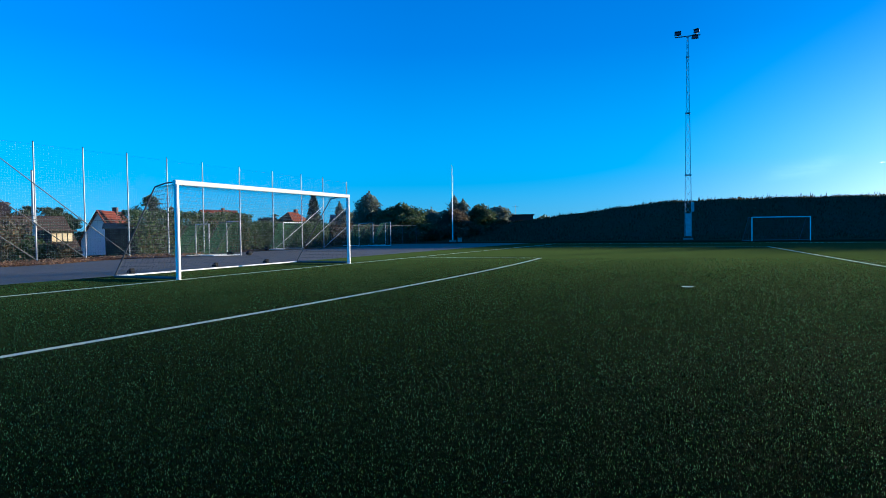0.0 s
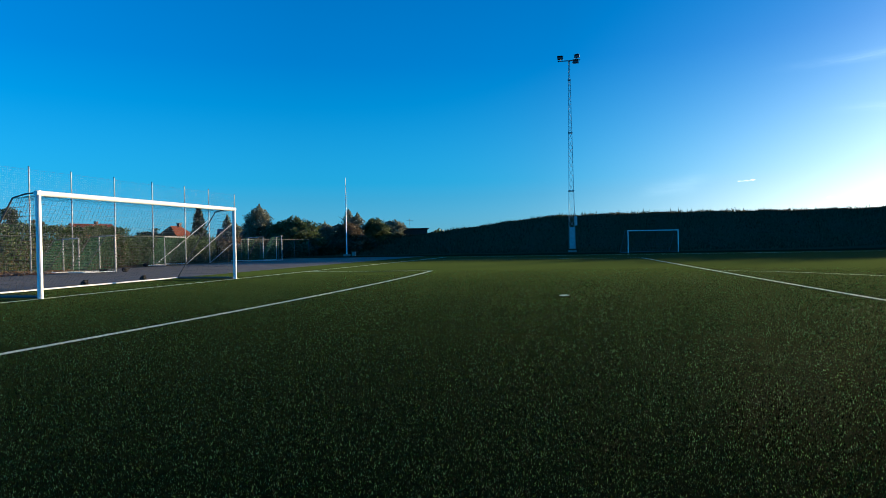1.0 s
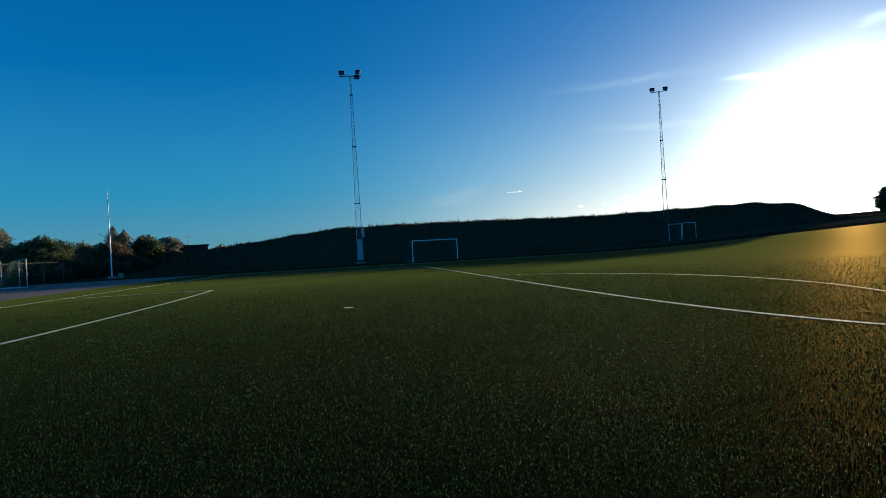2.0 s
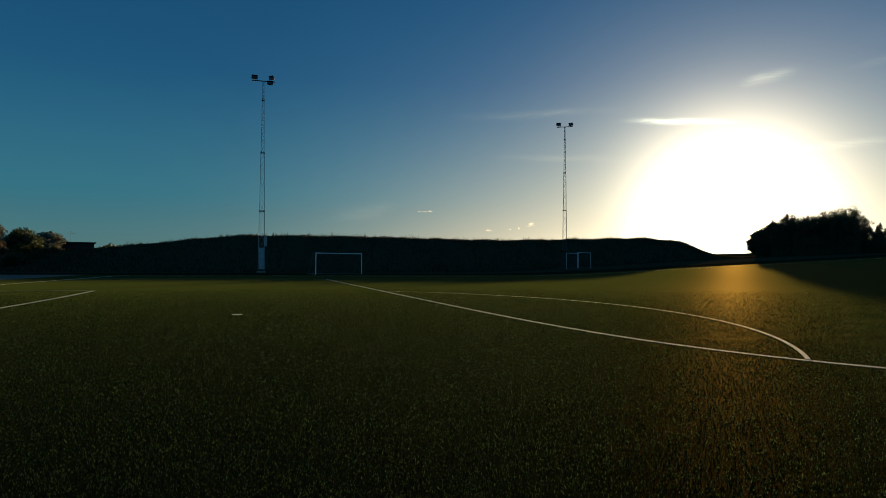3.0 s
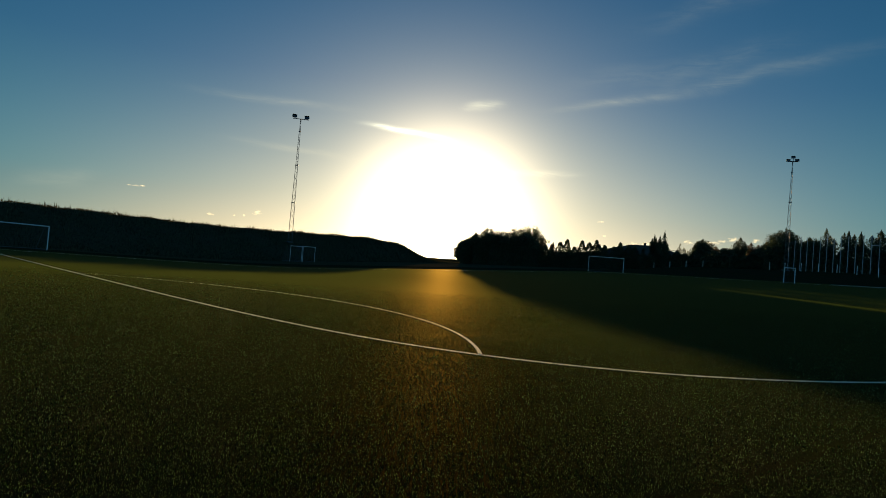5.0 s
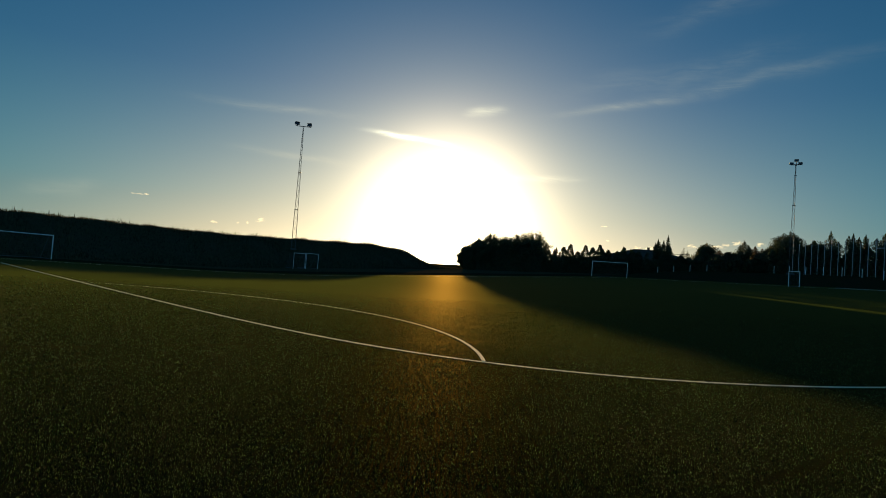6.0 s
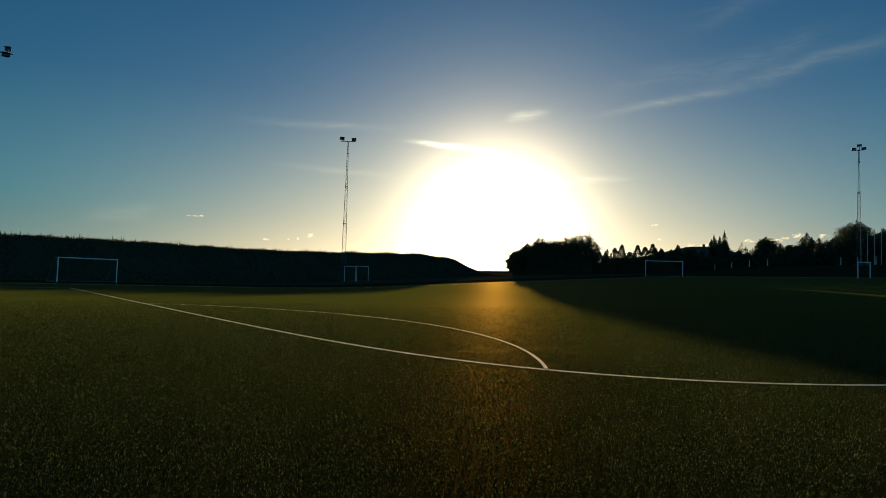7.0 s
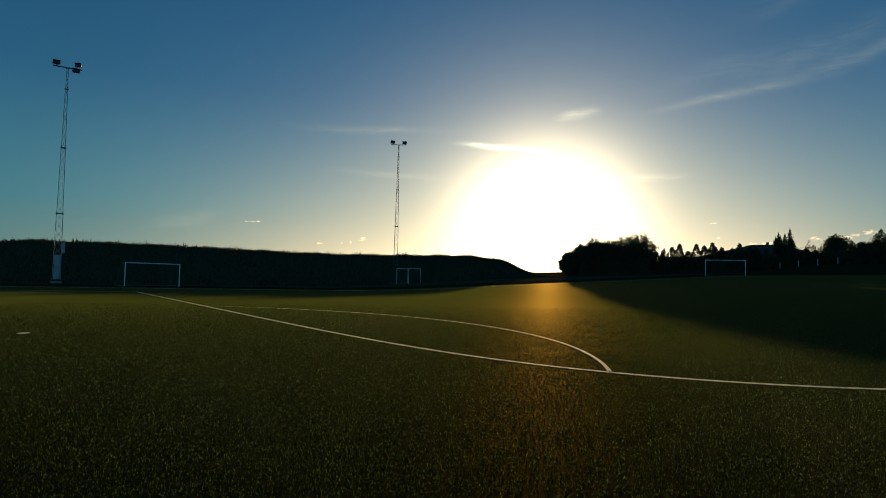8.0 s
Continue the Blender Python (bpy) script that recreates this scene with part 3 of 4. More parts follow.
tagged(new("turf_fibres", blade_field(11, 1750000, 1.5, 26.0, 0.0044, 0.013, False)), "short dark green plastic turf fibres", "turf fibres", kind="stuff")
tagged(new("line_fibres", blade_field(13, 2600000, 2.5, 50.0, 0.0040, 0.012, True)), "white plastic turf fibres of the markings", "turf fibres", kind="stuff")


# ---- goals ----
def big_goal():
    """Full-size goal: width along y, mouth towards +x."""
    w, h, r, roof, deep = 7.56, 2.50, 0.06, 0.75, 2.35
    g = thing("football_goal", (GOAL_LINE_X - 0.02, 1.05, 0), "white aluminium football goal with grey net and wheels", "goal")
    y0, y1 = -w / 2, w / 2
    for y in (y0, y1):
        part("post", Shape().tube((0, y, 0), (0, y, h), r, sides=16), M["white"], g, smooth=False)
        side = Shape().path([(-r * 0.9, y, h - 0.05), (-0.35, y, h - 0.06), (-roof, y, h - 0.14), (-deep, y, 0.08)], 0.019)
        part("net_support", side, M["dull"], g, "dark steel net support bent down to the ground frame")
        part("side_ground_bar", Shape().tube((-0.08, y, 0.05), (-deep, y, 0.05), 0.035), M["dull"], g)
    part("crossbar", Shape().tube((0, y0 - r, h - r), (0, y1 + r, h - r), r + 0.004, sides=16), M["white"], g)
    part("rear_ground_bar", Shape().tube((-deep, y0, 0.06), (-deep, y1, 0.06), 0.023), M["white"], g)
    for y in (y0 + 0.55, y0 + 3.6, y1 - 1.6):
        wheel = part("wheel", Shape().tube((-deep - 0.10, y - 0.05, 0.10), (-deep - 0.10, y + 0.05, 0.10), 0.10, sides=18), M["black"], g, "small black transport wheel")
        part("hub", Shape().tube((-deep - 0.10, y - 0.07, 0.10), (-deep - 0.10, y + 0.07, 0.10), 0.03, sides=10), M["dull"], wheel)
        part("bracket", Shape().box((-deep - 0.06, y, 0.16), (0.08, 0.14, 0.14), bevel=0.01), M["black"], g)
    nets = [cords((-roof, y0, h - 0.15), (-roof, y1, h - 0.15), (-deep, y1, 0.1), (-deep, y0, 0.1), 62, 24, 0.0034, -0.12),
            cords((-0.05, y0, h - 0.1), (-0.05, y1, h - 0.1), (-roof, y1, h - 0.15), (-roof, y0, h - 0.15), 62, 6, 0.0034, 0.05)]
    for y in (y0, y1):
        nets.append(cords((-0.05, y, h - 0.1), (-roof, y, h - 0.15), (-deep, y, 0.1), (-0.05, y, 0.1), 10, 20, 0.0034, 0.03))
    part("net", mesh_np("net", *join_nets(nets), M["cord"]), None, g, "grey knotted goal net")
    return g


big_goal()


def junior_goal(at, turn, w=5.0, h=2.0, deep=1.5, r=0.045, net="cord", label="", roof=0.5, group="", bar="white", back="dull", cord=0.004, base=None):
    """Smaller goal: mouth towards +x before the turn, width along y."""
    g = thing("small_goal", at, label, "goal", group, turn)
    y0, y1 = -w / 2, w / 2
    for y in (y0, y1):
        part("post", Shape().tube((0, y, 0), (0, y, h), r, sides=10), M[bar], g)
        part("net_support", Shape().path([(0, y, h - 0.04), (-roof, y, h - 0.06), (-deep, y, 0.05)], r * 0.5), M[back], g)
        part("ground_bar", Shape().tube((-0.03, y, 0.04), (-deep, y, 0.04), r * 0.7), M[base or back], g)
    part("crossbar", Shape().tube((0, y0, h - r), (0, y1, h - r), r * 1.02, sides=10), M[bar], g)
    part("rear_bar", Shape().tube((-deep, y0, 0.05), (-deep, y1, 0.05), r * 0.7), M[base or back], g)
    nu = max(8, int(w / 0.16))
    nets = [cords((-roof, y0, h - 0.08), (-roof, y1, h - 0.08), (-deep, y1, 0.06), (-deep, y0, 0.06), nu, 12, cord, -0.06)]
    for y in (y0, y1):
        nets.append(cords((0, y, h - 0.06), (-roof, y, h - 0.08), (-deep, y, 0.06), (0, y, 0.06), 7, 12, cord, 0.02))
    part("net", mesh_np("net", *join_nets(nets), M[net]), None, g)
    return g


junior_goal((15.4, 43.4, -0.06), -61, 5.0, 2.0, 1.4, 0.044, "dark_cord", "white junior goal with a dark net before the bank")
TRAIN = "white training goal with green net parked on asphalt"
for x, y, turn, w, h, d in ((-15.3, 11.6, 74, 1.5, 1.75, 1.6), (-12.9, 11.5, 70, 1.6, 1.85, 1.5), (-17.0, 21.6, 12, 2.9, 1.95, 1.2),
                            (-16.4, 30.4, 62, 2.4, 1.95, 1.5), (-14.7, 31.2, 40, 2.6, 2.0, 1.5)):
    junior_goal((x, y, 0.0), turn, w, h, d, 0.034, "green_cord", TRAIN, 0.45, "training goals on the asphalt", "galv", "dull", 0.011, "white")


def counterweight(x, y, turn):
    """A dark sack of sand with a rounded, slumped body and a tied neck."""
    g = thing("sandbag", (x, y, -0.012), "black sandbag lying on the asphalt by a goal", "sandbag", "sandbags", turn)
    bm = bmesh.new()
    bmesh.ops.create_uvsphere(bm, u_segments=14, v_segments=9, radius=0.5)
    for v in bm.verts:
        k = noise.noise(v.co * 3.1) * 0.12
        v.co = 0.44 * Vector((v.co.x * (0.8 + k), v.co.y * (0.55 + k), max(v.co.z * 0.62 + 0.27, 0.0)))
    me = bpy.data.meshes.new("sack")
    bm.to_mesh(me)
    bm.free()
    me.materials.append(M["black"])
    me.shade_smooth()
    part("sack", me, None, g)
    part("neck", Shape().tube((0.15, 0, 0.13), (0.22, 0.01, 0.17), 0.03, 0.042), M["black"], g)


for x, y, turn in ((-12.6, 10.9, 20), (-12.1, 11.8, 75), (-17.1, 18.9, 10)):
    counterweight(x, y, turn)


# ---- ball-stop fence behind the goal ----
FENCE_X = -17.6


def ball_fence():
    f = thing("ball_stop_fence", (FENCE_X, 0, 0), "tall ball-stop fence of galvanised poles with fine net", "fence")
    ys = [-6.2, -3.6, -0.9, 1.55, 3.9, 6.3, 8.75, 11.3, 13.9, 17.0, 20.2, 23.4, 26.1, 29.4]
    tall = 5.55
    for i, y in enumerate(ys):
        last = i == len(ys) - 1
        post = part("pole", Shape().tube((0, y, -0.02), (0, y, tall - (0.15 if last else 0)), 0.036, 0.031, 10), M["galv"], f)
        part("cap", Shape().tube((0, y, tall - (0.15 if last else 0)), (0, y, tall + 0.03 - (0.15 if last else 0)), 0.05, 0.02, 10), M["dull"], post)
    brace = ((ys[3], 5.3, ys[6]), (ys[3], 3.4, ys[5]), (ys[3], 1.75, ys[4]), (ys[12], 3.3, ys[10]), (ys[13], 3.3, ys[11]), (ys[13], 1.7, ys[12]))
    for top_y, top_z, foot_y in brace:
        part("brace", Shape().tube((0.06, top_y, top_z), (0.06, foot_y, 0.03), 0.024), M["dull" if top_y < 5 else "galv"], f)
    part("top_wire", Shape().tube((0, ys[0], tall - 0.08), (0, ys[-1], tall - 0.2), 0.004, sides=5), M["dark_cord"], f)
    part("middle_rail", Shape().tube((0.05, ys[0], 1.95), (0.05, ys[-1], 1.95), 0.014, sides=6), M["dark_cord"], f)
    part("net", mesh_np("ball_net", *cords((0, ys[0], 0.1), (0, ys[-1], 0.1), (0, ys[-1], tall - 0.2), (0, ys[0], tall - 0.08), 290, 46, 0.0014), M["pale_cord"]), None, f)
    part("wire_mesh", mesh_np("wire_mesh", *cords((0.03, ys[0], 0.05), (0.03, ys[-1], 0.05), (0.03, ys[-1], 1.95), (0.03, ys[0], 1.95), 260, 14, 0.0019), M["green_cord"]), None, f,
         "dark green wire mesh along the foot")
    return f


ball_fence()


def tall_pole(x, y):
    g = thing("steel_pole", (x, y, gz(x, y) - 0.06), "tall plain pale steel pole behind the fence", "pole")
    part("shaft", Shape().tube((0, 0, 0), (0, 0, 5.4), 0.085, 0.06, 12), M["galv"], g)
    part("cap", Shape().tube((0, 0, 5.4), (0, 0, 5.46), 0.07, 0.03, 12), M["dull"], g)
    part("foot_plate", Shape().box((0, 0, 0.03), (0.36, 0.36, 0.05), bevel=0.008), M["dull"], g)


tall_pole(-26.9, 9.4)


def low_fence(points, h=1.8, label="", posts_label="", mat="galv", mesh=True):
    """A wire fence along two end points, with posts, a rail and mesh."""
    (x0, y0), (x1, y1) = points
    n = max(2, round(math.hypot(x1 - x0, y1 - y0) / 2.6))
    f = thing("wire_fence", (x0, y0, gz(x0, y0)), label, "fence")
    z = [gz(x0 + (x1 - x0) * i / n, y0 + (y1 - y0) * i / n) - gz(x0, y0) for i in range(n + 1)]
    pts = [((x1 - x0) * i / n, (y1 - y0) * i / n, z[i]) for i in range(n + 1)]
    for p in pts:
        part("post", Shape().tube(p, (p[0], p[1], p[2] + h), 0.035, sides=8), M[mat], f)
    if mesh:
        part("rail", Shape().path([(p[0], p[1], p[2] + h - 0.04) for p in pts], 0.02, 6), M[mat], f)
        a, b = pts[0], pts[-1]
        net = cords((a[0], a[1], a[2] + 0.05), (b[0], b[1], b[2] + 0.05), (b[0], b[1], b[2] + h), (a[0], a[1], a[2] + h), n * 10, 10, 0.004)
        part("mesh", mesh_np("fence_mesh", *net, M["green_cord"]), None, f)
    return f


low_fence(((FENCE_X, 30.2), (-17.4, 41.5)), 1.8, "grey wire fence at the edge of the asphalt", mat="dull")


# ---- flag pole ----
def flag_pole():
    g = thing("flag_pole", (-15.6, 46.6, -0.06), "tall white flag pole on a concrete foot", "flag pole")
    part("foundation", Shape().box((0, 0, 0.12), (0.6, 0.6, 0.26), bevel=0.02), M["concrete"], g)
    part("pole", Shape().tube((0, 0, 0.24), (0, 0, 8.3), 0.062, 0.036, 14), M["white"], g)
    part("finial", Shape().tube((0, 0, 8.3), (0, 0, 8.42), 0.06, 0.02, 12), M["white"], g)
    part("halyard", Shape().tube((0.11, 0, 0.9), (0.07, 0, 8.2), 0.006, sides=4), M["cord"], g)
    part("cleat", Shape().box((0.10, 0, 0.95), (0.05, 0.05, 0.16), bevel=0.008), M["dull"], g)


flag_pole()
box = thing("cable_cabinet", (-14.6, 46.2, -0.06), "small pale grey cable cabinet beside the flag pole", "cabinet")
part("body", Shape().box((0, 0, 0.24), (0.38, 0.3, 0.44), bevel=0.02), M["concrete"], box)
part("lid", Shape().box((0, 0, 0.475), (0.44, 0.36, 0.04), bevel=0.01), M["concrete"], box)


# ---- floodlight masts ----
def floodlight(parent, x, z, tilt, turn, size):
    lamp = new("floodlight")
    lamp.parent = parent
    lamp.matrix_local = pose(x, -0.28, z, tilt, 0, turn) @ Matrix.Scale(size, 4)
    tagged(lamp, "black floodlight with a glazed face")
    body = [(-0.46, 0.06, -0.21), (0.46, 0.06, -0.21), (0.46, 0.06, 0.21), (-0.46, 0.06, 0.21)]
    s = Shape().box((0, -0.02, 0), (0.98, 0.16, 0.46), bevel=0.03)
    k = len(s.v)
    s.v += [Vector(p) for p in body] + [Vector((p[0] * 0.55, 0.36, p[2] * 0.55)) for p in body]
    s.f += [(k + i, k + (i + 1) % 4, k + 4 + (i + 1) % 4, k + 4 + i) for i in range(4)] + [(k + 4, k + 5, k + 6, k + 7)]
    part("housing", s, M["lamp_black"], lamp)
    part("lens", Shape().box((0, -0.108, 0), (0.88, 0.012, 0.37)), M["lamp_glass"], lamp)
    part("yoke", Shape().path([(-0.52, 0.1, 0), (-0.52, 0.1, -0.30), (0.52, 0.1, -0.30), (0.52, 0.1, 0)], 0.022, 6), M["dull"], lamp)
    part("visor", Shape().box((0, -0.22, 0.24), (1.0, 0.30, 0.02)), M["lamp_black"], lamp)


def mast(x, y, height, turn, label, cabinet=True, slim=0.80, lamps=((-0.88, 0.14, -14, 8), (0.80, 0.20, -10, -38), (0.66, -0.34, -16, 0)), lamp_size=0.60, arm_length=2.3, steel="galv"):
    z0 = max(gz(x, y), float(hill_z(np.array(x), np.array(y))) if y > 46 and x < 110 else -9) - 0.04
    g = thing("floodlight_mast", (x, y, z0), label, "floodlight mast", "floodlight masts", turn)
    foot, top = 0.40 * slim, 0.14 * slim
    part("foundation", Shape().box((0, 0, 0.06), (0.9, 0.9, 0.22), bevel=0.03), M["concrete" if cabinet else "dull"], g)
    levels = (0.3, 0.3 + (height - 0.3) * 0.31, 0.3 + (height - 0.3) * 0.62, 0.3 + (height - 0.3) * 0.9, height)

    def half(z):
        step = sum(z > l + 0.01 for l in levels[1:-1]) * 0.05
        return foot + (top - foot) * (z / height) - step * 0.35

    for a, b in zip(levels, levels[1:]):
        s = Shape()
        ha, hb = half(a + 0.02), half(b)
        corners = ((-1, -1), (1, -1), (1, 1), (-1, 1))
        for cx, cy in corners:
            s.tube((cx * ha, cy * ha, a), (cx * hb, cy * hb, b), 0.026 * slim ** 0.5, sides=6)
        n = max(2, round((b - a) / 0.75))
        for i in range(n):
            za, zb = a + (b - a) * i / n, a + (b - a) * (i + 1) / n
            wa, wb = ha + (hb - ha) * i / n, ha + (hb - ha) * (i + 1) / n
            for k in range(4):
                p, q = corners[k], corners[(k + 1) % 4]
                if (i + k) % 2:
                    p, q = q, p
                s.tube((p[0] * wa, p[1] * wa, za), (q[0] * wb, q[1] * wb, zb), 0.014, sides=4)
        part("lattice_section", s, M[steel], g)
        part("joint_collar", Shape().box((0, 0, b), (hb * 2 + 0.12, hb * 2 + 0.12, 0.09)), M[steel], g)
    arm = part("crossarm", Shape().box((0, 0, height + 0.05), (arm_length, 0.09, 0.09), bevel=0.01), M["dull"], g)
    for lx, lz, tilt, lturn in lamps:
        floodlight(g, lx, height + 0.16 + lz, tilt, lturn, lamp_size)
    for lx, lz, tilt, lturn in lamps:
        part("lamp_bracket", Shape().tube((lx, 0, height), (lx, -0.12, height + 0.1 + lz), 0.03), M["dull"], arm)
    if cabinet:
        part("switch_cabinet", Shape().box((0.0, -0.52, 1.45), (0.50, 0.40, 2.2), bevel=0.02), M["galv"], g, "grey steel switch cabinet at the mast's foot")
        part("cabinet_door", Shape().box((0.0, -0.727, 1.45), (0.42, 0.02, 2.0), bevel=0.006), M["galv"], g)
        part("meter_box", Shape().box((0.42, -0.38, 3.2), (0.24, 0.26, 0.95), bevel=0.015), M["galv"], g)
    return g


mast(7.9, 50.6, 19.7, 4, "tall lattice floodlight mast with three lamps, before the bank")
# dull steel darkens this mast for its shade against the bank
mast(50.1, 70.1, 18.4, -28, "tall slim lattice floodlight mast with two lamps, on the bank", False, 0.74, ((-0.9, 0.20, -14, 25), (0.9, 0.12, -14, -25)), 0.72, 2.3, "dull")
mast(95.0, 19.2, 14.1, -68, "distant lattice floodlight mast with three lamps over the trees", False, 0.62, ((-0.5, -0.05, -14, 20), (0.5, -0.05, -14, -20), (0.05, 0.36, -10, 0)), 0.5, 1.1, "dull")


# ---- plants ----
def quads(points, size, rng, flat=0.0):
    """Leaf-like, slightly folded four-cornered faces at points (n, 3), in random turns."""
    n = len(points)
    d = rng.normal(0, 1, (n, 3))
    d[:, 2] *= 1 - flat
    d /= np.linalg.norm(d, axis=1, keepdims=True)
    e = np.cross(d, rng.normal(0, 1, (n, 3)))
    e /= np.linalg.norm(e, axis=1, keepdims=True)
    s = (size * rng.uniform(0.55, 1.4, n))[:, None]
    V = np.stack([points - d * s, points + e * s * 0.45, points + d * s * 0.9, points - e * s * 0.45], 1).reshape(-1, 3)
    return V, np.arange(n * 4).reshape(-1, 4)


def limb_points(rng, height, spread, trunk_top, limbs, rise=0.7):
    """Limbs of a tree: start, elbow and end of each."""
    out = []
    for i in range(limbs):
        z = trunk_top * (0.45 + 0.55 * (i + rng.random()) / limbs)
        a = i * 2.4 + rng.uniform(-0.5, 0.5)
        reach = spread * rng.uniform(0.55, 1.0)
        end = np.array([math.cos(a) * reach, math.sin(a) * reach, min(height * 0.97, z + reach * rng.uniform(0.25, rise) * (1.3 + i / limbs))])
        start = np.array([0, 0, z])
        out.append((start, start * 0.45 + end * 0.55 + np.array([0, 0, 0.12 * reach]), end))
    return out


def tree(x, y, height, spread, leaf="green_leaf", label="", seed=1, leaves=2600, clear=0.16, size=0.24, ragged=1.0, low=14, full=1.0, dome=False, feather=False):
    """A broadleaf tree: tapered trunk, forking limbs, twigs and a loose crown of leaf clumps."""
    rng = np.random.default_rng(seed)
    g = thing("tree", (x, y, gz(x, y) - 0.1 if y < 60 or x > 110 or x < -40 else float(max(gz(x, y), hill_z(np.array(x), np.array(y)))) - 0.1), label, "tree", turn=rng.uniform(0, 360))
    top = height * 0.62
    r = 0.022 * height + 0.03
    s = Shape()
    pts = [Vector((0.05 * height * noise.noise(Vector((seed, z, 0))) * z / height, 0, z)) for z in np.linspace(0, top, 6)]
    for i in range(5):
        s.tube(pts[i], pts[i + 1], r * (1.25 if i == 0 else 1 - 0.15 * i), r * (1 - 0.15 * (i + 1)), 9)
    limbs = limb_points(rng, height * (0.8 if dome else 0.9 if feather else 1.0), spread * (0.62 if dome or feather else 1.0), top * (0.8 if dome else 1.0), 9)
    part("trunk", s, M["bark"], g)
    b = Shape()
    for st, el, en in limbs:
        b.tube(st, el, r * 0.42, r * 0.26, 6).tube(el, en, r * 0.26, r * 0.08, 5)
    b.tube(pts[-1], (pts[-1].x * 1.1, 0, height * (0.82 if dome else 0.93)), r * 0.3, r * 0.06, 6)
    part("limbs", b, M["bark"], g)
    centres, radii = [], []
    for st, el, en in limbs:
        for k, rad in ((en, 0.30), (el * 0.4 + en * 0.6, 0.34)):
            centres.append(k + rng.normal(0, 0.06 * spread, 3))
            radii.append(spread * rad * rng.uniform(0.7, 1.25))
    for _ in range(low):
        a, q = rng.uniform(0, 6.28), rng.random() ** 0.5
        centres.append(np.array([math.cos(a) * spread * 0.6 * q, math.sin(a) * spread * 0.6 * q, height * rng.uniform(clear + 0.08, 0.55)]))
        radii.append(spread * rng.uniform(0.26, 0.42))
    for _ in range(10):
        a, q = rng.uniform(0, 6.28), rng.random()
        centres.append(np.array([math.cos(a) * spread * 0.55 * q, math.sin(a) * spread * 0.55 * q, height * rng.uniform(0.55, 0.93)]))
        radii.append(spread * rng.uniform(0.22, 0.36))
    centres.append(np.array([pts[-1].x * 1.2, 0, height * 0.94]))
    radii.append(spread * 0.22)
    centres, radii = np.array(centres), np.array(radii) * full
    size *= 0.5
    leaves = int(leaves * 4.6)
    pick = rng.choice(len(centres), leaves, p=radii ** 2 / (radii ** 2).sum())
    u = rng.normal(0, 1, (leaves, 3))
    u /= np.linalg.norm(u, axis=1, keepdims=True)
    if feather:
        # several upright leaders of uneven height, each with its own narrow plume of leaves
        k = 7
        tops = np.concatenate([[1.0], rng.uniform(0.62, 0.95, k - 1)])
        offs = np.column_stack([rng.uniform(-0.62, 0.62, k), rng.uniform(-0.62, 0.62, k)]) * spread
        offs[0] *= 0.3
        fat = rng.uniform(0.28, 0.50, k) * spread
        foot = rng.uniform(clear, 0.35, k)
        which = rng.choice(k, leaves, p=fat * tops / (fat * tops).sum())
        v = 0.5 + 0.5 * np.sign(u[:, 2]) * np.abs(u[:, 2]) ** 0.8 * rng.random(leaves) ** 0.3
        wide = np.clip(1 - np.abs(2 * v - 0.95) ** 2.6, 0.05, 1)
        a = np.arctan2(u[:, 1], u[:, 0])
        lump = 1 + 0.35 * np.sin(2 * a + 17 * v + which) + 0.25 * np.sin(3 * a - 31 * v + 2 * which)
        reach = fat[which] * wide * lump * rng.random(leaves) ** 0.5
        z = (foot[which] + (tops[which] - foot[which]) * v) * height
        drift = np.clip(v * 1.6, 0, 1)[:, None]
        P = np.column_stack([offs[which] * drift + np.column_stack([np.cos(a), np.sin(a)]) * reach[:, None], z])
    elif dome:
        # a continuous rounded crown with lumps and hollows of several sizes
        z = clear + (1 - clear) * (0.5 + 0.5 * u[:, 2] * rng.random(leaves) ** 0.25)
        a = np.arctan2(u[:, 1], u[:, 0])
        v = (z - clear) / (1 - clear)
        wide = np.sqrt(np.clip(1 - (2 * v - 1) ** 2, 0.02, 1))
        p0, p1, p2, p3 = rng.uniform(0, 6.28, 4)
        lump = 1 + 0.20 * np.sin(2 * a + 9 * v + p0) + 0.17 * np.sin(3 * a - 13 * v + p1) + 0.14 * np.sin(5 * a + 23 * v + p2) + 0.12 * np.sin(9 * a - 41 * v + p3)
        reach = spread * wide * lump * rng.random(leaves) ** 0.42 * (1 + 0.10 * ragged * rng.normal(0, 1, leaves).clip(-1, 1.6))
        crest = 1 + 0.06 * np.sin(2 * a + p1) + 0.05 * np.sin(5 * a + p2) + 0.04 * np.sin(11 * a + p0)
        P = np.column_stack([np.cos(a) * reach, np.sin(a) * reach, height * z * np.where(v > 0.5, crest, 1)])
        P[:, 0] += pts[-1].x * z
    else:
        shell = rng.random(leaves) ** 0.55 * (1 + 0.25 * ragged * rng.normal(0, 1, leaves).clip(-1, 1.4))
        P = centres[pick] + u * (radii[pick] * shell)[:, None] * np.array([1, 1, 0.8])
        over = np.clip(P[:, 2] - 0.86 * height, 0, None)
        P[:, 2] += 0.16 * height * np.tanh(over / (0.16 * height)) - over
    low_z = height * (clear + 0.12 * rng.random(leaves))
    P[:, 2] = np.maximum(P[:, 2], low_z)
    part("crown", mesh_np("crown", *quads(P, size, rng), M[leaf]), None, g)
    return g


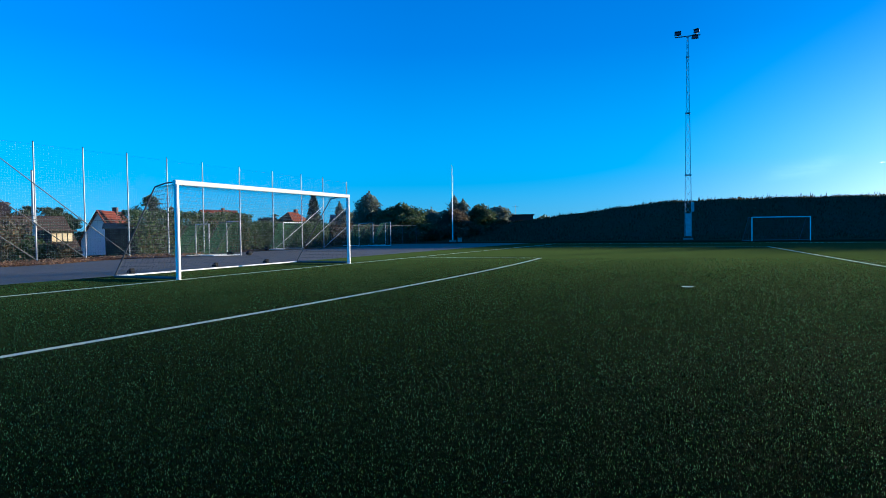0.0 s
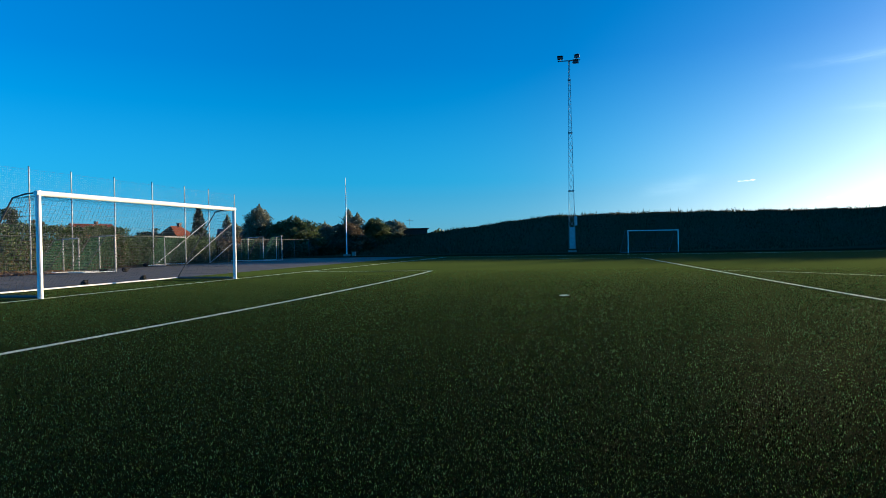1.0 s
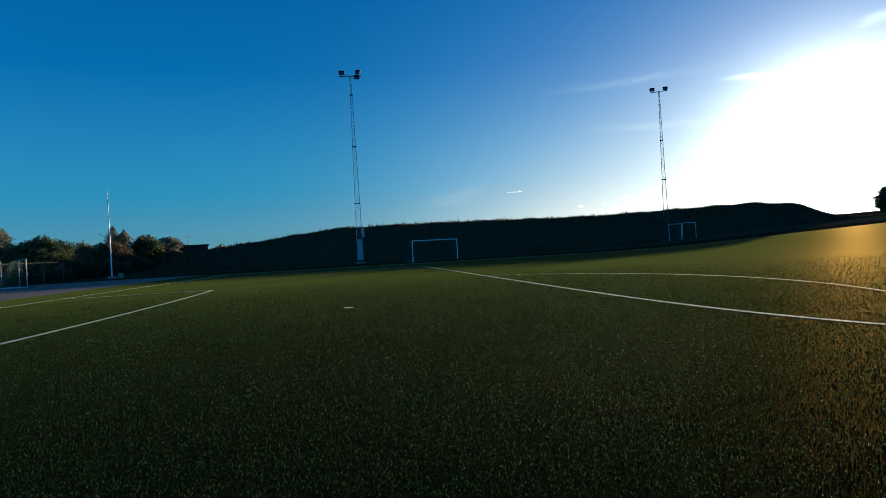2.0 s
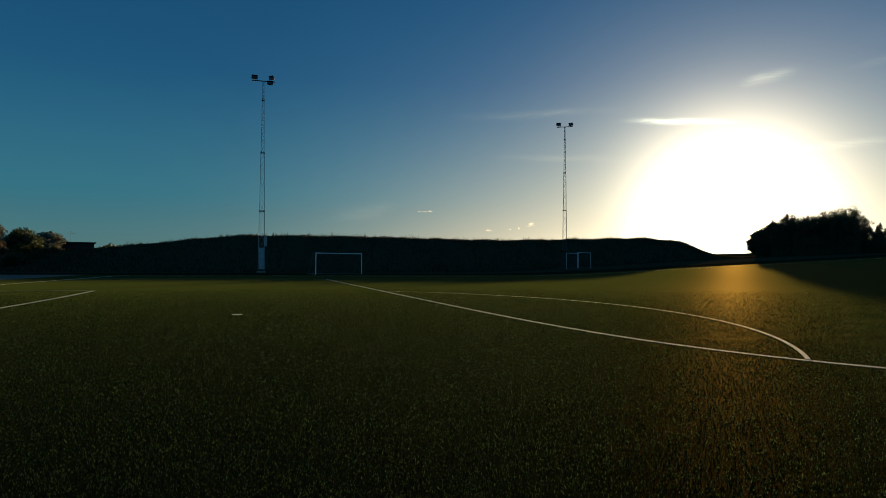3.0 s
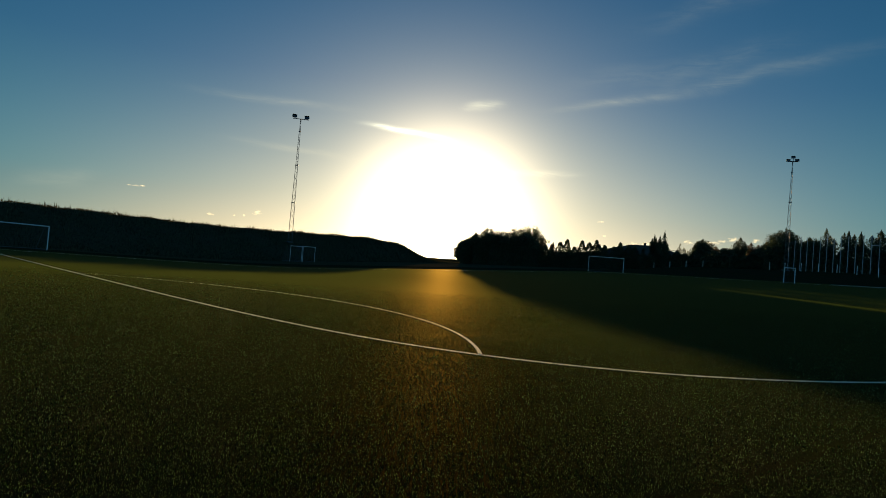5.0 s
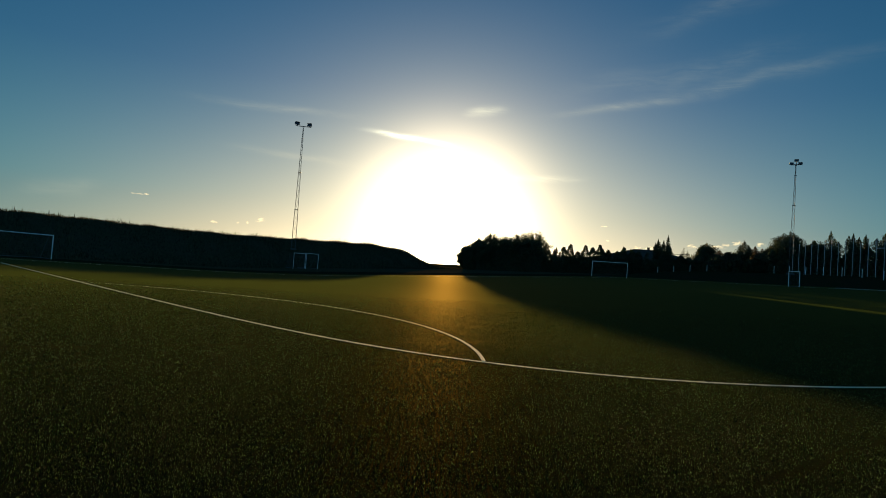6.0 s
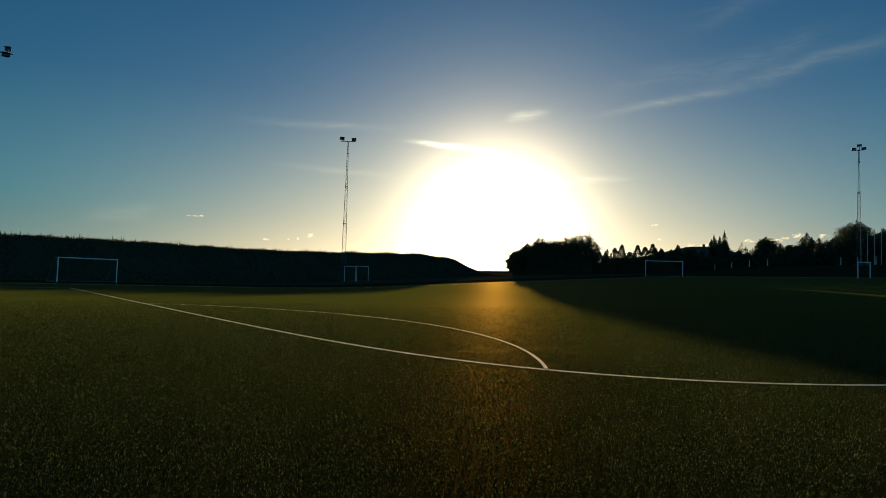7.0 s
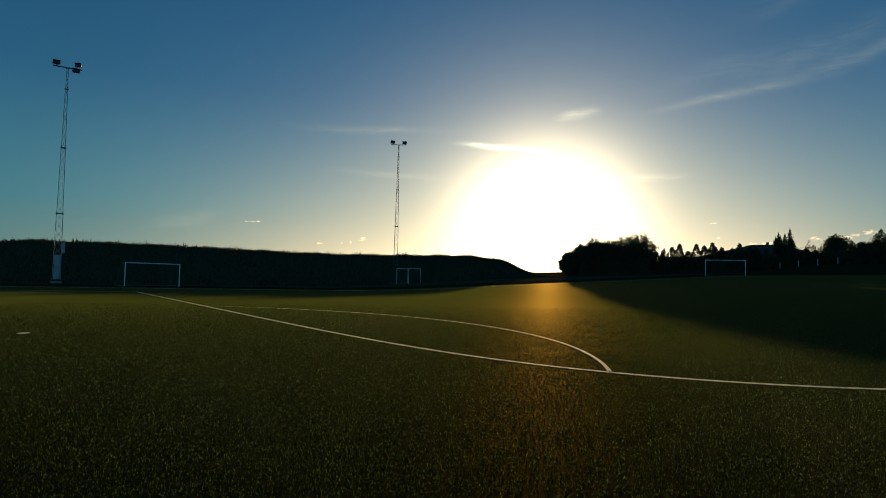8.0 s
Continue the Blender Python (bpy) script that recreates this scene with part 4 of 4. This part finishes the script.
def conifer(x, y, height, spread, label, seed, leaf="dark_leaf"):
    rng = np.random.default_rng(seed)
    g = thing("conifer", (x, y, gz(x, y) - 0.1), label, "tree")
    part("trunk", Shape().tube((0, 0, 0), (0, 0, height * 0.96), 0.02 * height, 0.015, 9), M["bark"], g)
    b, P = Shape(), []
    tiers = 24
    for i in range(tiers):
        z = height * (0.06 + 0.92 * i / tiers)
        reach = spread * (1 - i / tiers) * rng.uniform(0.85, 1.12) + 0.05
        for k in range(9):
            a = k * 0.698 + i * 0.55 + rng.uniform(-0.2, 0.2)
            q = reach * rng.uniform(0.75, 1.1)
            end = np.array([math.cos(a) * q, math.sin(a) * q, z - 0.18 * q])
            b.tube((0, 0, z), end, 0.02, 0.006, 4)
            t = rng.random(26)[:, None] ** 0.6
            P.append(np.array([0, 0, z]) * (1 - t) + end * t + rng.normal(0, 0.04 + 0.06 * reach, (26, 3)))
    part("branches", b, M["bark"], g)
    part("needles", mesh_np("needles", *quads(np.concatenate(P), 0.12, rng), M[leaf]), None, g)
    return g


def hedge(a, b, height, thick, label, seed, leaf="hedge_leaf", per_m=520, size=0.10, wave=0.12, name="hedge"):
    """A hedge along a line: leafy skin over a twiggy inner body."""
    rng = np.random.default_rng(seed)
    a, b = np.array(a, float), np.array(b, float)
    L = float(np.linalg.norm(b - a))
    along = (b - a) / L
    across = np.array([-along[1], along[0]])
    g = thing(name, (a[0], a[1], gz(*a)), label, "hedge")
    n = int(per_m * L)
    t, u, q = rng.uniform(0, L, n), rng.uniform(-1, 1, n), rng.random(n)
    h = height * (1 + wave * np.sin(t * 1.9 + seed) * np.sin(t * 0.63) + wave * 0.7 * np.sin(t * 5.1))
    z = np.where(q < 0.25, 1.0 - 0.12 * rng.random(n) ** 2, rng.random(n) ** 0.8) * h
    u = np.where(q < 0.25, u, np.sign(u) * (1 - 0.2 * rng.random(n) ** 2))
    u *= 1 - 0.25 * (z / h) ** 3
    P = np.column_stack([along[0] * t + across[0] * u * thick / 2, along[1] * t + across[1] * u * thick / 2, z])
    P += rng.normal(0, 0.07, P.shape)
    P[:, 2] += ground_z(a[0] + P[:, 0], a[1] + P[:, 1]) - gz(*a)
    part("foliage", mesh_np("foliage", *quads(P, size, rng), M[leaf]), None, g)
    s = Shape()
    for i in range(int(L / 0.8)):
        w = along * (0.4 + i * 0.8)
        zz = gz(a[0] + w[0], a[1] + w[1]) - gz(*a)
        s.tube((w[0], w[1], zz - 0.1), (w[0] + rng.normal(0, 0.1), w[1] + rng.normal(0, 0.1), zz + height * 0.8), 0.03, 0.01, 5)
    part("stems", s, M["bark"], g)
    core = Shape()
    m = max(2, int(L / 3))
    for i in range(m):
        c = along * L * (i + 0.5) / m
        zz = gz(a[0] + c[0], a[1] + c[1]) - gz(*a)
        core.box((c[0], c[1], zz + height * 0.30), (L / m * 1.02, thick * 0.5, height * 0.80), math.atan2(along[1], along[0]), 0.12)
    part("twig_core", core, M["bank"], g)
    return g


def shrub(x, y, height, spread, leaf, label, seed, leaves=900, size=0.13):
    """A many-stemmed bush."""
    rng = np.random.default_rng(seed)
    g = thing("shrub", (x, y, gz(x, y) - 0.05), label, "shrub")
    s, P = Shape(), []
    for i in range(9):
        a, q = i * 0.7 + rng.uniform(-0.3, 0.3), spread * rng.uniform(0.3, 1.0)
        end = np.array([math.cos(a) * q, math.sin(a) * q, height * rng.uniform(0.6, 1.0)])
        s.tube((0, 0, 0), end * 0.55 + np.array([0, 0, 0.1]), 0.03, 0.018, 5).tube(end * 0.55 + np.array([0, 0, 0.1]), end, 0.018, 0.006, 5)
        t = rng.random(leaves // 9)[:, None] ** 0.5
        P.append(end * t + rng.normal(0, 0.16 * spread, (leaves // 9, 3)))
    P = np.concatenate(P)
    P[:, 2] = np.clip(P[:, 2], 0.05, None)
    part("stems", s, M["bark"], g)
    part("foliage", mesh_np("foliage", *quads(P, size, rng), M[leaf]), None, g)
    return g


EYE = (11.6, -13.9)


def out(heading, distance):
    """A place by its heading (degrees left of +y) and distance from the middle of the goal area's edge walk."""
    a = radians(heading)
    return EYE[0] - distance * math.sin(a), EYE[1] + distance * math.cos(a)


# behind the near goal
hedge((-20.8, 11.0), (-20.8, 21.0), 2.55, 1.5, "thick clipped green hedge behind the ball-stop fence", 21, per_m=1700, size=0.08, wave=0.03)
hedge((-20.9, 21.3), (-20.9, 30.5), 1.95, 1.5, "lower clipped green hedge behind the ball-stop fence", 23, per_m=1700, size=0.08, wave=0.03)
hedge((-20.4, 30.8), (-20.0, 37.5), 1.75, 1.2, "low browning hedge beside the asphalt", 22, "rust_leaf", 300)
tree(*out(50.6, 43.5), 4.0, 0.9, "green_leaf", "young leafy tree rising from the hedge", 31, 1500, 0.1, 0.13)
tree(*out(49.0, 45.0), 3.3, 0.8, "rust_leaf", "small browning tree behind the hedge", 32, 900, 0.1, 0.13)
shrub(*out(61.0, 37.5), 2.3, 1.9, "rust_leaf", "straggling autumn-brown bush behind the fence", 33)
shrub(*out(59.2, 38.5), 1.1, 1.1, "green_leaf", "low green bush behind the fence", 34)
shrub(*out(57.0, 38.0), 0.7, 0.8, "rust_leaf", "low brown bush behind the fence", 35)
conifer(*out(37.0, 66), 6.0, 1.7, "dark pointed spruce behind the hedge", 36)
tree(*out(40.5, 72), 4.5, 1.5, "dark_leaf", "round dark tree behind red-roofed house", 37, 1800, 0.15, 0.22)
tree(*out(34.5, 68), 4.9, 1.4, "olive_leaf", "thin brownish tree behind the fence", 38, 2600, 0.1, 0.22, feather=True)
tree(*out(32.0, 78), 6.3, 1.95, "olive_leaf", "greyish olive tree with a rounded airy crown", 39, 4600, 0.05, 0.24, dome=True)
tree(*out(28.8, 74), 4.35, 2.9, "green_leaf", "broad dark green tree at the bank's end", 40, 7500, 0.03, 0.26, dome=True)
tree(*out(26.2, 84), 3.6, 1.6, "olive_leaf", "small olive-grey tree beside the bank", 41, 3000, 0.05, 0.24, dome=True)
tree(*out(24.0, 82), 5.4, 2.7, "olive_leaf", "thin-crowned autumn tree beside the bank", 42, 4200, 0.05, 0.19, feather=True)
tree(*out(24.1, 78), 3.9, 2.0, "rust_leaf", "reddish-brown autumn tree beside the bank", 43, 4200, 0.04, 0.2, dome=True)
tree(*out(21.6, 84), 3.45, 1.7, "green_leaf", "dark rounded tree beside the bank", 44, 3800, 0.04, 0.22, dome=True)
tree(*out(19.9, 92), 2.75, 1.6, "olive_leaf", "small pale tree behind the bank", 45, 2600, 0.08, 0.22, dome=True)
for i, (az, d, h) in enumerate(((31.0, 62, 1.5), (28.5, 60, 1.3), (26.3, 66, 1.6), (24.2, 67, 1.7), (22.4, 70, 1.7), (20.6, 76, 1.7), (18.9, 80, 1.5))):
    shrub(*out(az, d + 9), h * 1.0, 2.3, ("rust_leaf", "dark_leaf", "dark_leaf")[i % 3], "low tangled bush at the end of the bank", 50 + i, 2600, 0.15)
for i, (az, d, h, w) in enumerate(((60.6, 95, 8.6, 2.8), (59.4, 100, 8.3, 2.6), (57.8, 105, 8.9, 2.8), (56.6, 110, 8.2, 2.2), (53.6, 112, 7.4, 2.8), (51.8, 105, 7.0, 2.6), (46.0, 120, 7.4, 2.4), (43.2, 118, 7.0, 2.4), (62.6, 100, 7.4, 2.8))):
    tree(*out(az, d), h, w, "dark_leaf", "dark distant tree among the houses", 60 + i, 3000, 0.08, 0.3)


# ---- houses ----
def house(at, turn, length, width, eaves, ridge, wall, roof, label, windows=(), chimney=None, hip=0.0):
    """A house: length along x, gables at its ends."""
    g = thing("house", (at[0], at[1], gz(*at) - 0.1), label, "house", "", turn)
    l, w = length / 2, width / 2
    body = Shape()
    body.prism([(-l, -w, 0), (-l, w, 0), (-l, w, eaves), (-l + 0.01, 0, ridge - 0.12 if not hip else eaves), (-l, -w, eaves)], (0, 0, 0), (length, 0, 0))
    part("wall", body, M[wall], g)
    e, lift = 0.35, 0.16
    slope = (ridge - eaves) / w
    for side in (-1, 1):
        r = Shape()
        lo, hi = eaves - e * slope, ridge
        a, b = (-l - 0.3, side * (w + e), lo), (l + 0.3, side * (w + e), lo)
        c, d = (l + 0.3 - hip, 0, hi), (-l - 0.3 + hip, 0, hi)
        k = len(r.v)
        r.v += [Vector(p) + Vector((0, 0, dz)) for dz in (0.02, 0.02 + lift) for p in (a, b, c, d)]
        r.f += [(3, 2, 1, 0), (4, 5, 6, 7)] + [(i, (i + 1) % 4, 4 + (i + 1) % 4, 4 + i) for i in range(4)]
        part("roof", r, M[roof], g)
    if hip:
        for end in (-1, 1):
            r = Shape()
            a, b, c = (end * (l + 0.3), -w - e, eaves - e * slope), (end * (l + 0.3), w + e, eaves - e * slope), (end * (l + 0.3 - hip), 0, ridge)
            r.v += [Vector(p) + Vector((0, 0, dz)) for dz in (0.01, 0.01 + lift) for p in (a, b, c)]
            r.f += [(0, 1, 2), (5, 4, 3)] + [(i, (i + 1) % 3, 3 + (i + 1) % 3, 3 + i) for i in range(3)]
            part("hip_roof", r, M[roof], g)
    if chimney is not None:
        c = part("chimney", Shape().box((chimney, 0, ridge + 0.1), (0.42, 0.42, 0.8), bevel=0.02), M["brick"], g)
        part("chimney_cap", Shape().box((chimney, 0, ridge + 0.53), (0.5, 0.5, 0.07)), M["dull"], c)
    for x, z, ww, wh in windows:
        win = part("window", Shape().box((x, -w - 0.03, z), (ww + 0.16, 0.08, wh + 0.16)).box((x, -w - 0.08, z - wh / 2 - 0.06), (ww + 0.3, 0.18, 0.06)), M["white"], g)
        part("pane", Shape().box((x, -w - 0.075, z), (ww, 0.02, wh)), M["glass"], win)
        part("glazing_bar", Shape().box((x, -w - 0.09, z), (0.06, 0.03, wh)), M["white"], win)
    return g


def dormer(parent_house, x, w, eaves, ridge, half):
    """A wide dormer with a row of windows, cream-coloured to look lit, on the roof slope facing -y."""
    slope = (ridge - eaves) / half
    y, z = -half * 0.80, eaves + slope * half * 0.20
    d = part("dormer", Shape().box((x, y + 0.55, z + 0.50), (w, 1.5, 1.0)), M["dark_timber"], parent_house, "dark flat-roofed dormer with a row of pale windows")
    part("dormer_roof", Shape().box((x, y + 0.45, z + 1.05), (w + 0.4, 1.9, 0.10)), M["brown_tile"], d)
    n = 4
    for i in range(n):
        cx = x - w / 2 + w * (i + 0.5) / n
        part("pane", Shape().box((cx, y - 0.215, z + 0.52), (w / n * 0.78, 0.03, 0.62)), M["lit_pane"], d)


p = out(53.6, 66)
house(p, 122, 5.2, 3.0, 2.3, 4.85, "render_white", "red_tile", "small white gabled house with red tile roof", (), 1.2)
p = out(59.6, 58)
h1 = house(p, 76, 5.4, 6.4, 1.3, 3.9, "dark_timber", "brown_tile", "dark low house with brown tile roof and dormer", chimney=None)
dormer(h1, 1.85, 1.5, 1.3, 3.9, 3.2)
p = out(64.0, 60)
house(p, 64, 7.0, 6.0, 2.6, 5.4, "render_pale", "brown_tile", "pale house with brown tile roof behind bushes", ((-2, 1.5, 1.0, 1.0), (1.5, 1.5, 1.0, 1.0)), 1.0)
p = out(45.2, 108)
house(p, 82, 6.6, 6.0, 5.4, 8.2, "render_pale", "red_tile", "distant house with red tile roof and dark chimney", ((-2, 2.2, 1.0, 1.1), (1.6, 2.2, 1.0, 1.1)), 0.8)
p = out(38.9, 84)
house(p, 84, 3.8, 5.2, 3.3, 5.3, "render_white", "orange_tile", "white house with orange-red hipped tile roof", ((-1.2, 1.8, 0.9, 1.0), (1.2, 1.8, 0.9, 1.0)), 0.6, hip=1.4)
p = out(33.8, 92)
house(p, 30, 5.0, 5.0, 3.3, 5.0, "render_pale", "grey_tile", "house with slate-grey roof behind trees", ((-1.2, 1.8, 0.9, 1.0),))
p = out(19.3, 96)
shed = thing("flat_shed", (p[0], p[1], 1.2), "dark flat-roofed timber shed on the bank's end", "shed", "", 18)
part("wall", Shape().box((0, 0, 0.9), (8.6, 4.0, 2.6)), M["dark_timber"], shed)
part("roof", Shape().box((0, 0, 2.28), (9.0, 4.5, 0.16), bevel=0.02), M["dark_timber"], shed)
part("annex", Shape().box((-2.9, 0.4, 2.5), (2.4, 2.6, 0.7), bevel=0.02), M["dark_timber"], shed)
part("aerial", Shape().tube((1.6, 0, 2.3), (1.6, 0, 3.9), 0.03, sides=6).tube((1.1, 0, 3.6), (2.1, 0, 3.6), 0.02, sides=5), M["dull"], shed)
part("stove_pipe", Shape().tube((-1.2, 0, 2.3), (-1.2, 0, 3.5), 0.09, sides=8), M["dull"], shed)
p = out(52.7, 41.5)
shed = thing("garden_shed", (p[0], p[1], gz(*p) - 0.1), "black timber garden shed behind the fence", "shed", "", 50)
part("wall", Shape().box((0, 0, 0.85), (1.7, 1.9, 1.7)), M["dark_timber"], shed)
part("roof", Shape().prism([(-1.0, -1.05, 1.66), (-1.0, 1.05, 1.66), (-1.0, 0, 2.0)], (0, 0, 0), (2.0, 0, 0)), M["dark_timber"], shed)
for k in range(-4, 5):
    part("batten", Shape().box((k * 0.2, -0.965, 0.84), (0.04, 0.03, 1.6)), M["dark_timber"], shed)


# ---- far end of the pitch ----
EYE = (12.0, -14.7)
FAR = "small white goal with dark net at the bank's foot"
for az, d, w, turn in ((-24.9, 78, 2.3, -66), (-25.95, 80, 2.7, -63)):
    x, y = out(az, d)
    junior_goal((x, y, max(gz(x, y), float(hill_z(np.array(x), np.array(y)))) if y > 46 else gz(x, y)), turn, w, 1.95, 1.2, 0.025, "dark_cord", FAR, group="far goals", bar="white")
x, y = out(-53.4, 82)
junior_goal((x, y, gz(x, y)), -143, 4.4, 2.0, 1.4, 0.038, "dark_cord", "white junior goal at the pitch's far end")
x, y = out(-68.1, 70)
junior_goal((x, y, gz(x, y)), 196, 0.95, 1.55, 0.8, 0.036, "dark_cord", "small white training goal beside the far line", 0.3)


def far_fence():
    a, b = out(-74.5, 82), out(-67.9, 92)
    f = thing("ball_stop_fence", (a[0], a[1], gz(*a)), "row of tall pale ball-stop fence poles", "fence")
    n = 15
    tops = []
    for i in range(n):
        x, y = a[0] + (b[0] - a[0]) * i / (n - 1), a[1] + (b[1] - a[1]) * i / (n - 1)
        z = gz(x, y) - gz(*a)
        tall = 4.4 - 0.5 * (i % 3 == 1)
        part("pole", Shape().tube((x - a[0], y - a[1], z), (x - a[0], y - a[1], z + tall), 0.04, 0.035, 8), M["galv"], f)
        tops.append((x - a[0], y - a[1], z + 3.7))
    part("top_wire", Shape().path([tops[0], tops[-1]], 0.012, 5), M["dull"], f)
    p, q = (Vector(t) - Vector((0, 0, 0.5)) for t in tops[1:3])
    along, up = (q - p), Vector((0, 0, 0.11))
    thick = Vector((-along.y, along.x, 0)).normalized() * 0.03
    part("name_board", Shape().prism([p + thick * 2, p + thick * 3, p + thick * 3 + up, p + thick * 2 + up], (0, 0, 0), along), M["galv"], f, "narrow white board fixed between two poles")
    return f


far_fence()
a, b = out(-74.0, 80), out(-66.6, 91)
low_fence((a, b), 1.0, "row of short white posts along the pitch's far end", mat="white", mesh=False)
a, b = out(-61.5, 96), out(-57.5, 98)
low_fence((a, b), 0.9, "row of short white posts before the bushes", mat="white", mesh=False)
a, b = out(-74.8, 69.5), out(-71.0, 71)
kerb = thing("concrete_kerb", (a[0], a[1], 0), "pale concrete strip at the pitch's far edge", "kerb")
part("slab", Shape().prism([(0, 0, gz(*a) - 0.1), (0.5, 0, gz(*a) - 0.1), (0.5, 0, gz(*a) + 0.05), (0, 0, gz(*a) + 0.05)], (0, 0, 0), (b[0] - a[0], b[1] - a[1], gz(*b) - gz(*a))), M["concrete"], kerb)

# clubhouse with a long low roof
p = out(-56.4, 112)
house(p, 180 - 236.4, 20.0, 9.0, 2.1, 4.3, "brick", "brown_tile", "long low clubhouse with dark tiled hip roof", ((-4.5, 1.0, 1.4, 1.0), (-1.5, 1.0, 1.4, 1.0), (2.0, 1.0, 1.4, 1.0), (5.0, 1.0, 1.4, 1.0)), 0.4, hip=8.5)


def power_line(a, b, h):
    g = thing("overhead_cable", (a[0], a[1], gz(*a)), "overhead cable between two timber poles", "cable")
    top = []
    for q in (a, b):
        z = gz(*q) - gz(*a)
        part("pole", Shape().tube((q[0] - a[0], q[1] - a[1], z), (q[0] - a[0], q[1] - a[1], z + h), 0.12, 0.08, 8), M["timber"], g)
        top.append(Vector((q[0] - a[0], q[1] - a[1], z + h - 0.1)))
    pts = [top[0].lerp(top[1], t) - Vector((0, 0, 0.25 * math.sin(math.pi * t))) for t in np.linspace(0, 1, 9)]
    part("cable", Shape().path(pts, 0.035, 5), M["black"], g)


power_line(out(-48.9, 108), out(-60.0, 112), 3.6)

# trees and bushes along the far end: heading, height over the eye's level (degrees), distance, half width, leaf, fullness
def tall_to(heading, up, distance):
    """The height of a thing at a place that rises to an angle over the eye."""
    return 1.15 + distance * math.tan(radians(up)) - gz(*out(heading, distance))


DENSE, THIN = "dense dark tree at the pitch's far end", "thin sparse tree against the evening sky"
for i, (az, up, d, w, leaf, full) in enumerate((
        (-40.2, 2.7, 112, 1.4, "dark_leaf", 2), (-41.3, 3.45, 110, 2.0, "dark_leaf", 2), (-42.6, 4.0, 108, 2.3, "dark_leaf", 2), (-43.9, 3.75, 108, 2.4, "dark_leaf", 2),
        (-45.1, 4.1, 108, 2.2, "dark_leaf", 2), (-46.4, 4.35, 110, 2.3, "green_leaf", 2), (-47.5, 3.7, 110, 1.5, "rust_leaf", 1), (-48.4, 3.3, 110, 1.1, "rust_leaf", 1),
        (-49.3, 2.6, 112, 1.3, "olive_leaf", 1), (-49.9, 3.15, 114, 0.8, "olive_leaf", 0), (-50.8, 3.1, 114, 1.2, "olive_leaf", 0), (-51.8, 2.7, 118, 0.9, "olive_leaf", 0),
        (-53.1, 3.15, 120, 1.0, "olive_leaf", 0), (-54.0, 2.7, 124, 0.8, "olive_leaf", 0), (-56.9, 3.0, 104, 1.3, "rust_leaf", 1),
        (-57.4, 4.55, 104, 0.9, "dark_leaf", 1), (-58.2, 5.0, 102, 1.2, "dark_leaf", 1), (-59.5, 4.0, 112, 1.1, "olive_leaf", 0), (-60.4, 3.5, 112, 0.9, "olive_leaf", 0),
        (-61.4, 4.15, 106, 1.5, "dark_leaf", 2), (-62.4, 3.9, 108, 1.3, "rust_leaf", 1), (-63.4, 3.6, 106, 1.4, "dark_leaf", 2), (-64.2, 4.75, 104, 1.3, "dark_leaf", 1), (-65.2, 4.3, 106, 1.6, "rust_leaf", 1),
        (-66.3, 4.2, 104, 1.4, "dark_leaf", 2), (-67.6, 5.3, 100, 2.6, "dark_leaf", 2), (-69.4, 4.7, 102, 1.9, "dark_leaf", 2), (-70.4, 5.75, 100, 1.8, "dark_leaf", 1),
        (-71.9, 5.6, 98, 1.2, "dark_leaf", 1), (-72.7, 5.5, 98, 1.0, "dark_leaf", 1), (-73.9, 5.75, 96, 1.6, "dark_leaf", 1), (-75.6, 5.6, 96, 2.2, "dark_leaf", 2))):
    tree(*out(az, d), tall_to(az, up, d), w, leaf, (THIN, THIN, DENSE)[full], 100 + i, (520, 2200, 6000)[full], 0.06, (0.15, 0.17, 0.19)[full],
         low=(16, 22, 24)[full], full=(0.85, 1.0, 1.08)[full], ragged=(1.5, 1.3, 1.1)[full], dome=full == 2, feather=full < 2)
# hedges from -49 to -56.6 are raised to keep low sun off the turf
for i, (az0, az1, d, up) in enumerate(((-40.0, -41.6, 109, 2.5), (-41.2, -43.0, 107, 3.0), (-42.8, -47.2, 106, 3.3), (-47.0, -49.2, 107, 2.5), (-49.0, -52.6, 108, 3.2), (-52.4, -56.6, 107, 3.2),
                                       (-56.3, -61.0, 100, 2.9), (-60.8, -66.8, 99, 3.1), (-66.2, -76.5, 96, 4.0))):
    hedge(out(az0, d), out(az1, d), tall_to((az0 + az1) / 2, up, d) * 0.93, 2.2, "dense dark hedge of bushes round the pitch's far end", 140 + i, "dark_leaf", 1100, 0.14, 0.2)


# plain lines of woodland behind the camera and out of its sight close the place
def far_wood(name, heading0, heading1, distance, height, seed):
    rng = np.random.default_rng(seed)
    n = 9000
    a = np.radians(rng.uniform(heading0, heading1, n))
    d = distance + rng.uniform(-12, 25, n)
    top = height * (0.7 + 0.3 * np.sin(a * 40) * np.sin(a * 17))
    x, y = EYE[0] - d * np.sin(a), EYE[1] + d * np.cos(a)
    P = np.column_stack([x, y, ground_z(x, y) + rng.random(n) ** 0.7 * top])
    tagged(new(name, mesh_np(name, *quads(P, 1.1, rng), M["dark_leaf"])), "far dark line of woodland on the horizon", "woodland", kind="stuff")


far_wood("far_wood", 15, 75, 230, 8, 301)
far_wood("rear_wood", 90, 270, 190, 9, 302)
